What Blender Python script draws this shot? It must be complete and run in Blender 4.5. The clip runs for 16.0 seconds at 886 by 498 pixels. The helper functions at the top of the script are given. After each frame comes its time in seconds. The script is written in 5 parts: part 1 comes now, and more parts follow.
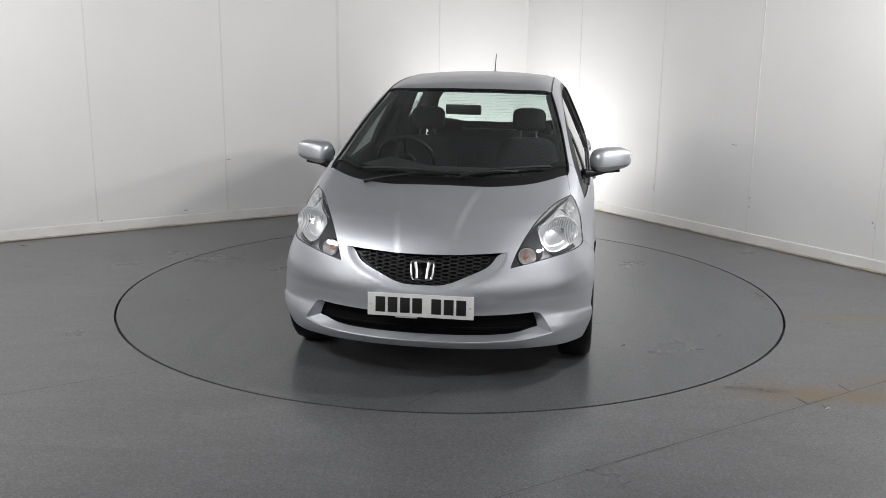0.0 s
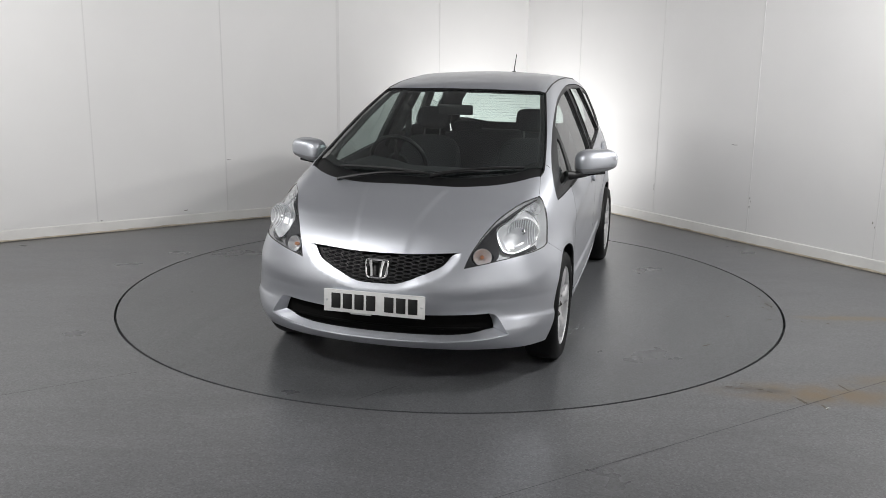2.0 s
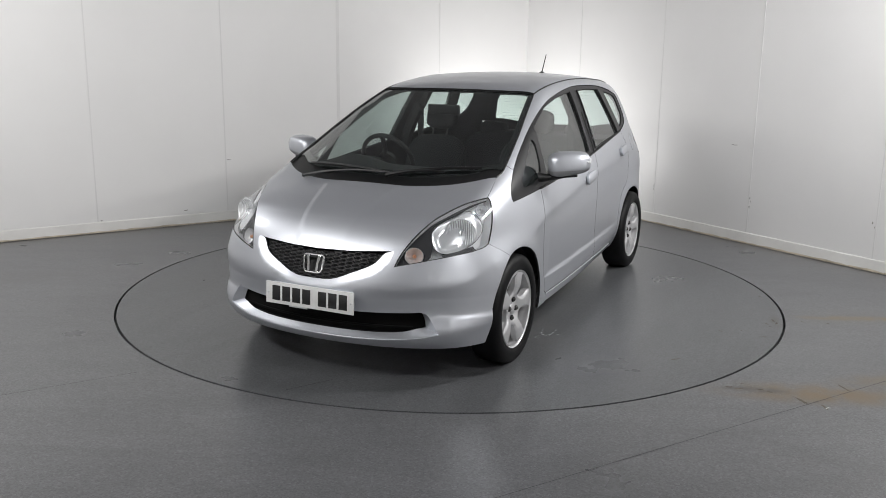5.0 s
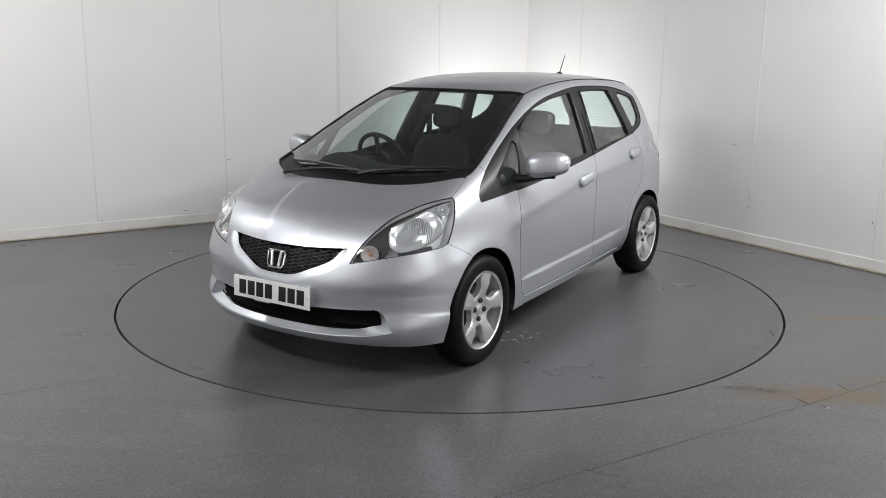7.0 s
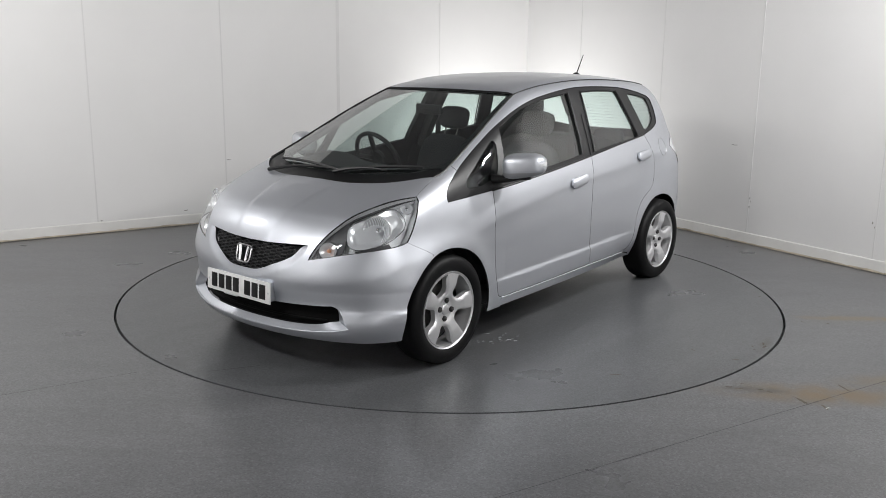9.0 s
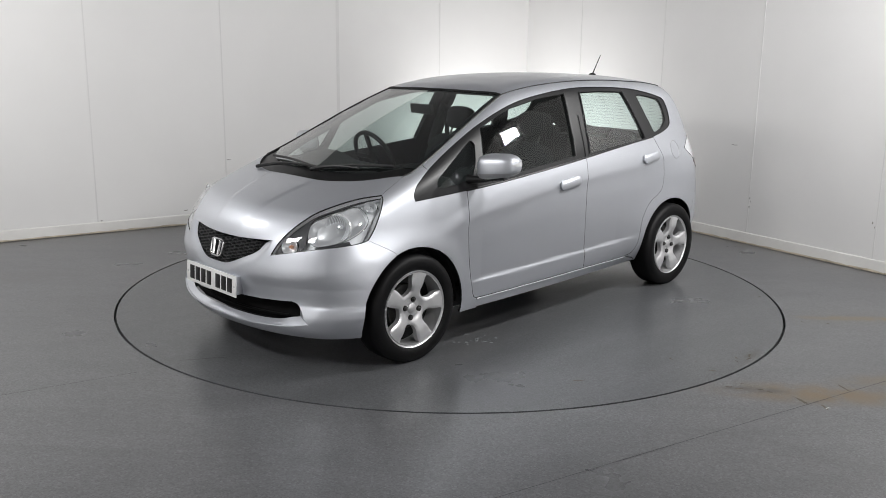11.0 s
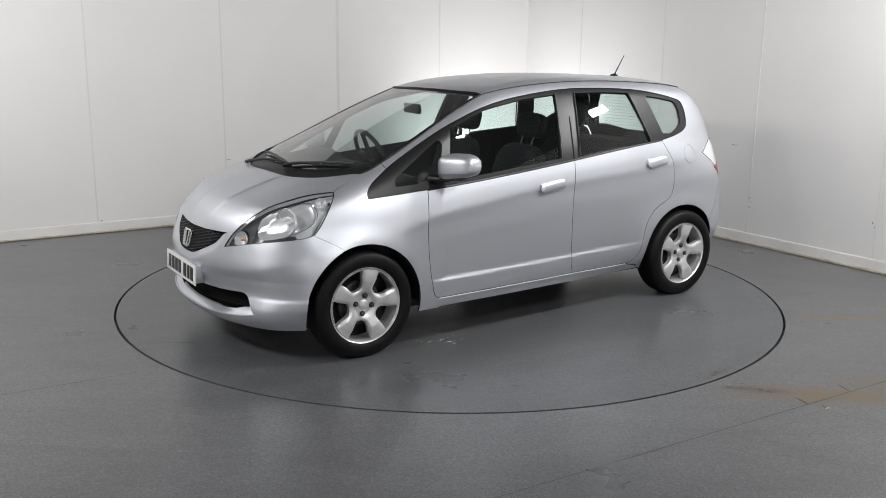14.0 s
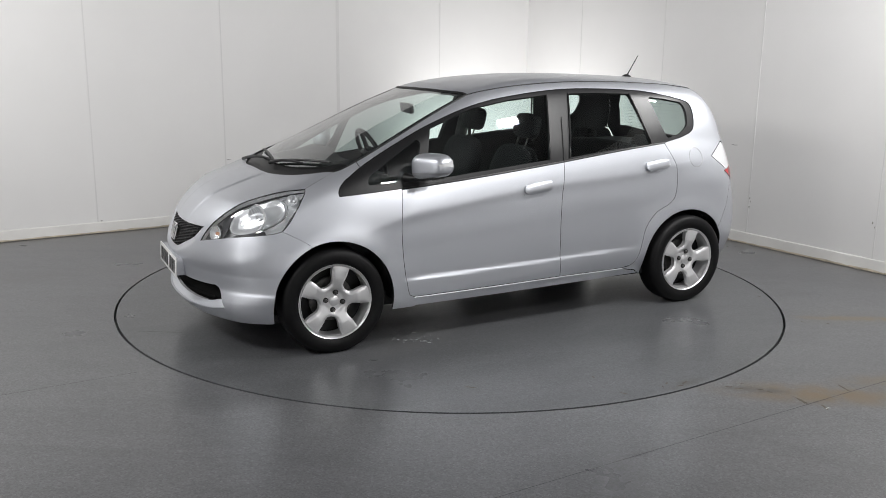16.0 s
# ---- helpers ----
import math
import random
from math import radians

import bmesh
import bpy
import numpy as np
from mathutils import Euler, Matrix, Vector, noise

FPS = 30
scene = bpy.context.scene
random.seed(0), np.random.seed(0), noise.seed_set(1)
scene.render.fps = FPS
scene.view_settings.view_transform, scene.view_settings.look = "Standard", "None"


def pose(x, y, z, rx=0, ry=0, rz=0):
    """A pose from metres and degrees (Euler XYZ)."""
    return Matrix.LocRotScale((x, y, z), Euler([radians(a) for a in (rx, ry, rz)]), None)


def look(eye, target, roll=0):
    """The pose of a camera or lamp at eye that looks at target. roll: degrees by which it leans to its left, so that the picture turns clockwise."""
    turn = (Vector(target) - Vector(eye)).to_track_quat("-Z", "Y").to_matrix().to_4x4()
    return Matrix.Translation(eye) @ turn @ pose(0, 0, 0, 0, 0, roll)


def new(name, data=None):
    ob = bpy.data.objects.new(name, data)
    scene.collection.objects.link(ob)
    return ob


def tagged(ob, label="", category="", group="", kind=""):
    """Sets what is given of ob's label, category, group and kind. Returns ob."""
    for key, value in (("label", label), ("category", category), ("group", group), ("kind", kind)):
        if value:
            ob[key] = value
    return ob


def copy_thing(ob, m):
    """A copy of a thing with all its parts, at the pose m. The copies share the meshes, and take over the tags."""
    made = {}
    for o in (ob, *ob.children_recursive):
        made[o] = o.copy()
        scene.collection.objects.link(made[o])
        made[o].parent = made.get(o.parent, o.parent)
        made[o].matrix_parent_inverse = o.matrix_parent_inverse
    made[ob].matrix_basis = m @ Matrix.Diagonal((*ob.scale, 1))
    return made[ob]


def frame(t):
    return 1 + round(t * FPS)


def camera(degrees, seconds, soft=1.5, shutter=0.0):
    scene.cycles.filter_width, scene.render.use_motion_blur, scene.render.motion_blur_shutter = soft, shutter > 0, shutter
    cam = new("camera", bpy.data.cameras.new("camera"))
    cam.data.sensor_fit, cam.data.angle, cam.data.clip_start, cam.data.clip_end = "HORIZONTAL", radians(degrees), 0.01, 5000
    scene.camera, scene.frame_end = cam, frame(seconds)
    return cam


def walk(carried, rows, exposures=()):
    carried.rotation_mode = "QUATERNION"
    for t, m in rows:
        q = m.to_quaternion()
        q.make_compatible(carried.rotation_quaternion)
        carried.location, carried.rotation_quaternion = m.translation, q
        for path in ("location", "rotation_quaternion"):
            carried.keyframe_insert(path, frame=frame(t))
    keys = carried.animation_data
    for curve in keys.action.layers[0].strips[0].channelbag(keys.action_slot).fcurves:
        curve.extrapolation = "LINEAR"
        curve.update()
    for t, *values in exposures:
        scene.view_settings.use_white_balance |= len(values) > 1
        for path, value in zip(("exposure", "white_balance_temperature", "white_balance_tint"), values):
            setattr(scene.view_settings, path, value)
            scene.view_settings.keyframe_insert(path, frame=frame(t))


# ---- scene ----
# ---- camera ----
cam = camera(53.45, 16.0, soft=0.7)
EYE = Vector((0.0, -6.0497, 1.6296))
YAW, PITCH = radians(-0.4457), radians(-12.5484)
AHEAD = Vector((math.sin(YAW) * math.cos(PITCH), math.cos(YAW) * math.cos(PITCH), math.sin(PITCH)))
STAND = look(EYE, EYE + AHEAD, 0.66)
walk(cam, [(0.0, STAND), (16.0, STAND)])

# ---- world and light ----
world = bpy.data.worlds.new("world")
scene.world = world
world.use_nodes = True
world.node_tree.nodes["Background"].inputs[0].default_value = (0.9, 0.95, 1.0, 1)
world.node_tree.nodes["Background"].inputs[1].default_value = 0.02
scene.view_settings.exposure = 0.28

CORNER = Vector((0.867, 4.395, 0))
ALONG_A = Vector((-0.838, -0.546, 0)).normalized()
ALONG_B = Vector((0.546, -0.838, 0)).normalized()
CEILING = 3.3


def room(a, b, z=0.0):
    """A place in the room: metres from the far corner along either wall."""
    return CORNER + ALONG_A * a + ALONG_B * b + Vector((0, 0, z))


# unseen studio lights, some inferred from highlights, others added as fill: place, target, watts, width, height
FLOODS = [((3.35, -0.42, 2.80), (0.5, 0.2, 0.5), 40, 0.20, 0.12),
          ((2.07, -1.53, 2.80), (-0.2, 0.6, 0.5), 35, 0.20, 0.12),
          ((-3.75, -0.42, 2.80), (-2.4, 1.2, 0.0), 22, 0.7, 0.45),
          ((-3.3, -2.6, 2.75), (-2.2, -0.2, 0.0), 30, 0.7, 0.45),
          ((2.5, -3.8, 2.95), (0.4, 0.5, 1.0), 38, 0.55, 0.4),
          ((-2.5, -3.8, 2.95), (-0.4, 0.5, 1.0), 32, 0.55, 0.4),
          # added fill: three lamps turned to the out-of-view walls, to brighten them
          (tuple(room(6.0, 9.2, 1.9)), tuple(room(6.0, 11.2, 1.4)), 72, 0.55, 0.4),
          (tuple(room(2.2, 9.4, 1.9)), tuple(room(1.8, 11.2, 1.4)), 54, 0.55, 0.4),
          (tuple(room(7.9, 5.2, 1.9)), tuple(room(9.6, 5.2, 1.4)), 60, 0.55, 0.4),
          ((0.42, 2.85, 0.42), (1.05, 4.15, 1.15), 22, 0.6, 0.4)]
for at, aim, watts, width, height in FLOODS:
    light = bpy.data.lights.new("unseen_flood", "AREA")
    light.shape, light.size, light.size_y, light.energy = "RECTANGLE", width, height, watts
    light.color = (1.0, 0.992, 0.985)
    lamp = new("unseen_flood", light)
    lamp.matrix_world = look(at, aim)
# ---- materials ----
def material(name, color=(0.5, 0.5, 0.5), rough=0.5, metal=0.0, coat=0.0, grain=None, bump=0.0, emit=0.0, spec=0.5, vary=None):
    """grain: (scale, contrast) of a noise in the colour; bump: its relief; vary: (scale, contrast) of a second, larger noise in the roughness."""
    m = bpy.data.materials.new(name)
    m.use_nodes = True
    nt = m.node_tree
    b = nt.nodes["Principled BSDF"]
    b.inputs["Base Color"].default_value = (*color, 1)
    b.inputs["Roughness"].default_value = rough
    b.inputs["Metallic"].default_value = metal
    b.inputs["Coat Weight"].default_value = coat
    b.inputs["Coat Roughness"].default_value = 0.05
    b.inputs["Specular IOR Level"].default_value = spec
    if emit:
        b.inputs["Emission Color"].default_value = (*color, 1)
        b.inputs["Emission Strength"].default_value = emit
    where = nt.nodes.new("ShaderNodeTexCoord")
    if grain:
        n = nt.nodes.new("ShaderNodeTexNoise")
        n.inputs["Scale"].default_value, n.inputs["Detail"].default_value = grain[0], 4
        nt.links.new(where.outputs["Object"], n.inputs["Vector"])
        r = nt.nodes.new("ShaderNodeMapRange")
        r.inputs["From Min"].default_value, r.inputs["From Max"].default_value = 0.3, 0.7
        r.inputs["To Min"].default_value, r.inputs["To Max"].default_value = 1 - grain[1], 1 + grain[1]
        nt.links.new(n.outputs["Fac"], r.inputs["Value"])
        mix = nt.nodes.new("ShaderNodeVectorMath")
        mix.operation = "SCALE"
        mix.inputs[0].default_value = color
        nt.links.new(r.outputs[0], mix.inputs["Scale"])
        nt.links.new(mix.outputs[0], b.inputs["Base Color"])
        if bump:
            bp = nt.nodes.new("ShaderNodeBump")
            bp.inputs["Strength"].default_value, bp.inputs["Distance"].default_value = bump, 0.002
            nt.links.new(n.outputs["Fac"], bp.inputs["Height"])
            nt.links.new(bp.outputs[0], b.inputs["Normal"])
    if vary:
        n = nt.nodes.new("ShaderNodeTexNoise")
        n.inputs["Scale"].default_value, n.inputs["Detail"].default_value = vary[0], 5
        nt.links.new(where.outputs["Object"], n.inputs["Vector"])
        r = nt.nodes.new("ShaderNodeMapRange")
        r.inputs["From Min"].default_value, r.inputs["From Max"].default_value = 0.3, 0.7
        r.inputs["To Min"].default_value, r.inputs["To Max"].default_value = max(rough - vary[1], 0), rough + vary[1]
        nt.links.new(n.outputs["Fac"], r.inputs["Value"])
        nt.links.new(r.outputs[0], b.inputs["Roughness"])
    return m


def glass_material(name, tint, gloss=1.0):
    """A thin pane: tinted see-through, with mirror gloss by Fresnel."""
    m = bpy.data.materials.new(name)
    m.use_nodes = True
    nt = m.node_tree
    nt.nodes.remove(nt.nodes["Principled BSDF"])
    clear, shine, mix, fres = (nt.nodes.new("ShaderNode" + k) for k in ("BsdfTransparent", "BsdfGlossy", "MixShader", "LayerWeight"))
    clear.inputs[0].default_value = (*tint, 1)
    shine.inputs["Color"].default_value = (gloss, gloss, gloss, 1)
    shine.inputs["Roughness"].default_value = 0.02
    fres.inputs[0].default_value = 0.5
    power, scale = nt.nodes.new("ShaderNodeMath"), nt.nodes.new("ShaderNodeMath")
    power.operation, scale.operation = "POWER", "MULTIPLY_ADD"
    power.inputs[1].default_value = 3.3
    scale.inputs[1].default_value, scale.inputs[2].default_value = 0.9, 0.07
    nt.links.new(fres.outputs["Facing"], power.inputs[0])
    nt.links.new(power.outputs[0], scale.inputs[0])
    nt.links.new(scale.outputs[0], mix.inputs[0])
    nt.links.new(clear.outputs[0], mix.inputs[1])
    nt.links.new(shine.outputs[0], mix.inputs[2])
    nt.links.new(mix.outputs[0], nt.nodes["Material Output"].inputs[0])
    return m


PAINT = material("silver_paint", (0.562, 0.580, 0.622), 0.42, 0.80, 0.5, grain=(900, 0.12))
BLACK = material("black_plastic", (0.007, 0.007, 0.0075), 0.40, grain=(60, 0.2), spec=0.35)
GLOSSY = material("gloss_black", (0.008, 0.008, 0.009), 0.12)
TRIM = material("dark_trim", (0.013, 0.013, 0.014), 0.7, grain=(80, 0.25))
CLOTH = material("seat_cloth", (0.013, 0.013, 0.015), 0.9, grain=(300, 0.35), bump=0.3)
HEADLINER = material("headliner", (0.30, 0.30, 0.29), 0.9, grain=(200, 0.1))
BEZEL = material("lamp_bezel", (0.03, 0.03, 0.033), 0.5, grain=(200, 0.15))
FRAME = material("satin_black", (0.010, 0.010, 0.011), 0.36, grain=(40, 0.15), spec=0.35)
GRILLE = material("grille_black", (0.032, 0.032, 0.034), 0.33, grain=(60, 0.15))
LIGHTTRIM = material("grey_trim", (0.05, 0.05, 0.05), 0.8, grain=(90, 0.15))
VOID = material("dark_intake", (0.004, 0.004, 0.004), 0.8, spec=0.1)
RUBBER = material("tyre_rubber", (0.0045, 0.0045, 0.005), 0.5, grain=(90, 0.25), bump=0.15, spec=0.2)
ALLOY = material("alloy", (0.66, 0.66, 0.67), 0.36, 0.6, 0.3, grain=(400, 0.05))
CHROME = material("chrome", (0.85, 0.85, 0.86), 0.08, 1.0)
BOWLMAT = material("bright_bowl", (0.80, 0.81, 0.82), 0.24, 0.5, coat=0.2)
STEEL = material("steel", (0.10, 0.098, 0.095), 0.5, 0.7, grain=(50, 0.3))
REFLECT = material("reflector", (0.80, 0.81, 0.82), 0.40, 0.25, coat=0.2)
WHITE = material("white_plastic", (0.62, 0.63, 0.64), 0.25, coat=0.6)
PLATE = material("plate_white", (0.74, 0.74, 0.73), 0.28, grain=(30, 0.04))
INK = material("plate_ink", (0.01, 0.01, 0.01), 0.3)
ORANGE = material("amber_bulb", (0.62, 0.30, 0.17), 0.25)
RED = material("red_lens", (0.42, 0.01, 0.015), 0.12, coat=0.6)
LENS = glass_material("clear_lens", (0.93, 0.94, 0.95))
PANE = glass_material("car_glass", (0.78, 0.86, 0.83))
PRIVACY = glass_material("side_glass", (0.76, 0.84, 0.82))
MIRROR = material("mirror_glass", (0.85, 0.87, 0.87), 0.02, 1.0)
# darker copy of the paint: shade under the mirrors, and the fuel flap's joint
SHADE_JOINT_SILVER = material("silver_shade_and_joint", (0.40, 0.405, 0.42), 0.38, 0.7, 0.6, grain=(900, 0.05))
WALL = material("white_wall_panel", (0.74, 0.735, 0.73), 0.5, grain=(1.3, 0.02), vary=(2, 0.1))
STRIP = material("white_joint_strip", (0.67, 0.665, 0.66), 0.5, grain=(6, 0.03))
SKIRT = material("white_skirting", (0.72, 0.71, 0.69), 0.5, grain=(5, 0.05))
YELLOWED = material("yellowed_edge", (0.52, 0.46, 0.36), 0.6, grain=(9, 0.3))
CEIL = material("dark_grey_ceiling", (0.20, 0.20, 0.206), 0.8, grain=(2, 0.03))
GRIME = material("grime", (0.10, 0.085, 0.065), 0.6, grain=(20, 0.4))
JOINTMAT = material("joint_dirt", (0.055, 0.055, 0.057), 0.6, grain=(30, 0.3))
SCUFF = material("wall_scuff", (0.35, 0.34, 0.33), 0.7, grain=(60, 0.4))
WATER = material("water_drop", (0.25, 0.26, 0.27), 0.03, spec=0.8)


def vinyl(name, base):
    """Speckled grey safety flooring, a little wet-looking, with faint brown stains."""
    m = material(name, base, 0.30, spec=0.42)
    nt = m.node_tree
    b = nt.nodes["Principled BSDF"]
    where = nt.nodes.new("ShaderNodeTexCoord")
    fleck = nt.nodes.new("ShaderNodeTexVoronoi")
    fleck.inputs["Scale"].default_value = 140
    nt.links.new(where.outputs["Object"], fleck.inputs["Vector"])
    ramp = nt.nodes.new("ShaderNodeValToRGB")
    c = ramp.color_ramp
    c.elements[0].position, c.elements[0].color = 0.0, (base[0]*0.72, base[1]*0.72, base[2]*0.72, 1)
    c.elements[1].position, c.elements[1].color = 1.0, (base[0]*1.35, base[1]*1.35, base[2]*1.35, 1)
    for p, f in ((0.12, 0.8), (0.5, 1.0), (0.88, 1.12)):
        e = c.elements.new(p)
        e.color = (base[0]*f, base[1]*f, base[2]*f, 1)
    sep = nt.nodes.new("ShaderNodeSeparateColor")
    nt.links.new(fleck.outputs["Color"], sep.inputs[0])
    nt.links.new(sep.outputs[0], ramp.inputs[0])
    cloud = nt.nodes.new("ShaderNodeTexNoise")
    cloud.inputs["Scale"].default_value, cloud.inputs["Detail"].default_value = 1.1, 6
    nt.links.new(where.outputs["Object"], cloud.inputs["Vector"])
    r = nt.nodes.new("ShaderNodeMapRange")
    r.inputs["From Min"].default_value, r.inputs["From Max"].default_value = 0.3, 0.7
    r.inputs["To Min"].default_value, r.inputs["To Max"].default_value = 0.272, 0.286
    nt.links.new(cloud.outputs["Fac"], r.inputs["Value"])
    nt.links.new(r.outputs[0], b.inputs["Roughness"])
    r2 = nt.nodes.new("ShaderNodeMapRange")
    r2.inputs["From Min"].default_value, r2.inputs["From Max"].default_value = 0.3, 0.7
    r2.inputs["To Min"].default_value, r2.inputs["To Max"].default_value = 0.96, 1.04
    nt.links.new(cloud.outputs["Fac"], r2.inputs["Value"])
    mul = nt.nodes.new("ShaderNodeVectorMath")
    mul.operation = "SCALE"
    nt.links.new(ramp.outputs[0], mul.inputs[0])
    nt.links.new(r2.outputs[0], mul.inputs["Scale"])
    smear = nt.nodes.new("ShaderNodeTexNoise")
    smear.inputs["Scale"].default_value, smear.inputs["Detail"].default_value, smear.inputs["Distortion"].default_value = 3.2, 9, 0.9
    stretch = nt.nodes.new("ShaderNodeMapping")
    stretch.inputs["Rotation"].default_value, stretch.inputs["Scale"].default_value = (0, 0, radians(28)), (0.45, 1.5, 1)
    nt.links.new(where.outputs["Object"], stretch.inputs["Vector"])
    nt.links.new(stretch.outputs[0], smear.inputs["Vector"])
    r3 = nt.nodes.new("ShaderNodeMapRange")
    r3.inputs["From Min"].default_value, r3.inputs["From Max"].default_value = 0.3, 0.7
    r3.inputs["To Min"].default_value, r3.inputs["To Max"].default_value = 0.90, 1.10
    nt.links.new(smear.outputs["Fac"], r3.inputs["Value"])
    worn = nt.nodes.new("ShaderNodeVectorMath")
    worn.operation = "SCALE"
    nt.links.new(mul.outputs[0], worn.inputs[0])
    nt.links.new(r3.outputs[0], worn.inputs["Scale"])
    nt.links.new(worn.outputs[0], b.inputs["Base Color"])
    bp = nt.nodes.new("ShaderNodeBump")
    bp.inputs["Strength"].default_value, bp.inputs["Distance"].default_value = 0.08, 0.001
    nt.links.new(sep.outputs[1], bp.inputs["Height"])
    nt.links.new(bp.outputs[0], b.inputs["Normal"])
    return m




def stain(m, at, size, turn, color, strength, seed):
    """A soft worn stain on the flooring: its middle, half-lengths and turn."""
    nt = m.node_tree
    b = nt.nodes["Principled BSDF"]
    old = b.inputs["Base Color"].links[0].from_socket
    where = nt.nodes.new("ShaderNodeTexCoord")
    place = nt.nodes.new("ShaderNodeMapping")
    place.vector_type = "TEXTURE"
    place.inputs["Location"].default_value = (at[0], at[1], 0)
    place.inputs["Rotation"].default_value = (0, 0, radians(turn))
    place.inputs["Scale"].default_value = (size[0], size[1], 1)
    nt.links.new(where.outputs["Object"], place.inputs["Vector"])
    far = nt.nodes.new("ShaderNodeVectorMath")
    far.operation = "LENGTH"
    nt.links.new(place.outputs[0], far.inputs[0])
    r = nt.nodes.new("ShaderNodeMapRange")
    r.interpolation_type = "SMOOTHSTEP"
    r.inputs["From Min"].default_value, r.inputs["From Max"].default_value = 1.0, 0.1
    nt.links.new(far.outputs["Value"], r.inputs["Value"])
    n = nt.nodes.new("ShaderNodeTexNoise")
    n.inputs["Scale"].default_value, n.inputs["Detail"].default_value, n.inputs["Distortion"].default_value = 4.0 + seed, 7, 0.6
    nt.links.new(where.outputs["Object"], n.inputs["Vector"])
    r2 = nt.nodes.new("ShaderNodeMapRange")
    r2.inputs["From Min"].default_value, r2.inputs["From Max"].default_value = 0.28, 0.55
    r2.inputs["To Max"].default_value = strength
    nt.links.new(n.outputs["Fac"], r2.inputs["Value"])
    mul = nt.nodes.new("ShaderNodeMath")
    mul.operation = "MULTIPLY"
    nt.links.new(r.outputs[0], mul.inputs[0])
    nt.links.new(r2.outputs[0], mul.inputs[1])
    mix = nt.nodes.new("ShaderNodeMix")
    mix.data_type = "RGBA"
    mix.inputs[7].default_value = (*color, 1)
    nt.links.new(mul.outputs[0], mix.inputs[0])
    nt.links.new(old, mix.inputs[6])
    nt.links.new(mix.outputs[2], b.inputs["Base Color"])


FLOOR = vinyl("grey_vinyl", (0.119, 0.121, 0.126))
stain(FLOOR, (2.70, -0.62), (0.75, 0.085), -1, (0.155, 0.115, 0.055), 1.0, 1)
stain(FLOOR, (1.85, -1.93), (0.72, 0.19), -6, (0.14, 0.098, 0.05), 1.0, 2)
stain(FLOOR, (2.4, -1.7), (0.6, 0.15), 10, (0.14, 0.108, 0.07), 0.8, 5)
stain(FLOOR, (1.55, -1.88), (0.25, 0.06), -8, (0.035, 0.03, 0.026), 0.7, 9)
stain(FLOOR, (-3.2, 0.1), (0.8, 0.3), 20, (0.09, 0.088, 0.085), 0.5, 7)
DISC = vinyl("turntable_vinyl", (0.10, 0.103, 0.108))
stain(DISC, (-0.25, 2.16), (0.22, 0.05), 10, (0.05, 0.043, 0.035), 0.7, 9)
stain(DISC, (0.7, 0.95), (0.6, 0.22), 25, (0.13, 0.13, 0.13), 0.5, 3)
stain(DISC, (-0.9, -1.5), (0.7, 0.3), 60, (0.075, 0.075, 0.078), 0.6, 4)
# ---- mesh helpers ----
def link(name, bm, mats, parent=None, label="", smooth=True):
    me = bpy.data.meshes.new(name)
    bm.to_mesh(me)
    bm.free()
    for m in mats if isinstance(mats, (list, tuple)) else [mats]:
        me.materials.append(m)
    if smooth:
        me.polygons.foreach_set("use_smooth", [True] * len(me.polygons))
        me.set_sharp_from_angle(angle=radians(38))
    ob = new(name, me)
    ob.parent = parent
    if label:
        ob["label"] = label
    return ob


def part(name, bm, mat, parent, label=""):
    return link(name, bm, mat, parent, label)


def box(bm, size, at, bevel=0.0, turn=None):
    """Adds a bevelled box to bm."""
    made = bmesh.ops.create_cube(bm, size=1)["verts"]
    bmesh.ops.scale(bm, vec=size, verts=made)
    if bevel:
        edges = list({e for v in made for e in v.link_edges})
        made = list({v for f in bmesh.ops.bevel(bm, geom=edges, offset=bevel, segments=2, profile=0.6, affect="EDGES")["faces"] for v in f.verts} | {v for v in made if v.is_valid})
    m = Matrix.Translation(at) @ (turn.to_4x4() if turn else Matrix())
    bmesh.ops.transform(bm, matrix=m, verts=made)
    return bm


def empty(name, label, category, at=Matrix()):
    ob = tagged(new(name), label, category)
    ob.matrix_world = at
    return ob


def tube(bm, points, radius, sides=10, closed=False):
    """A round bar along points; radius a number or one per point."""
    pts = [Vector(p) for p in points]
    n = len(pts)
    radii = radius if isinstance(radius, (list, tuple)) else [radius] * n
    rings = []
    for i, p in enumerate(pts):
        a = pts[(i + 1) % n] if closed or i < n - 1 else p
        b = pts[i - 1] if closed or i > 0 else p
        d = (a - b).normalized()
        u = d.cross(Vector((0, 0, 1)) if abs(d.z) < 0.9 else Vector((1, 0, 0))).normalized()
        v = d.cross(u)
        rings.append([bm.verts.new(p + (u * math.cos(k * math.tau / sides) + v * math.sin(k * math.tau / sides)) * radii[i]) for k in range(sides)])
    for i in range(n if closed else n - 1):
        a, b = rings[i], rings[(i + 1) % n]
        for k in range(sides):
            bm.faces.new((a[k], a[(k + 1) % sides], b[(k + 1) % sides], b[k]))
    if not closed:
        bm.faces.new(rings[0][::-1])
        bm.faces.new(rings[-1])
    bmesh.ops.recalc_face_normals(bm, faces=bm.faces)
    return bm


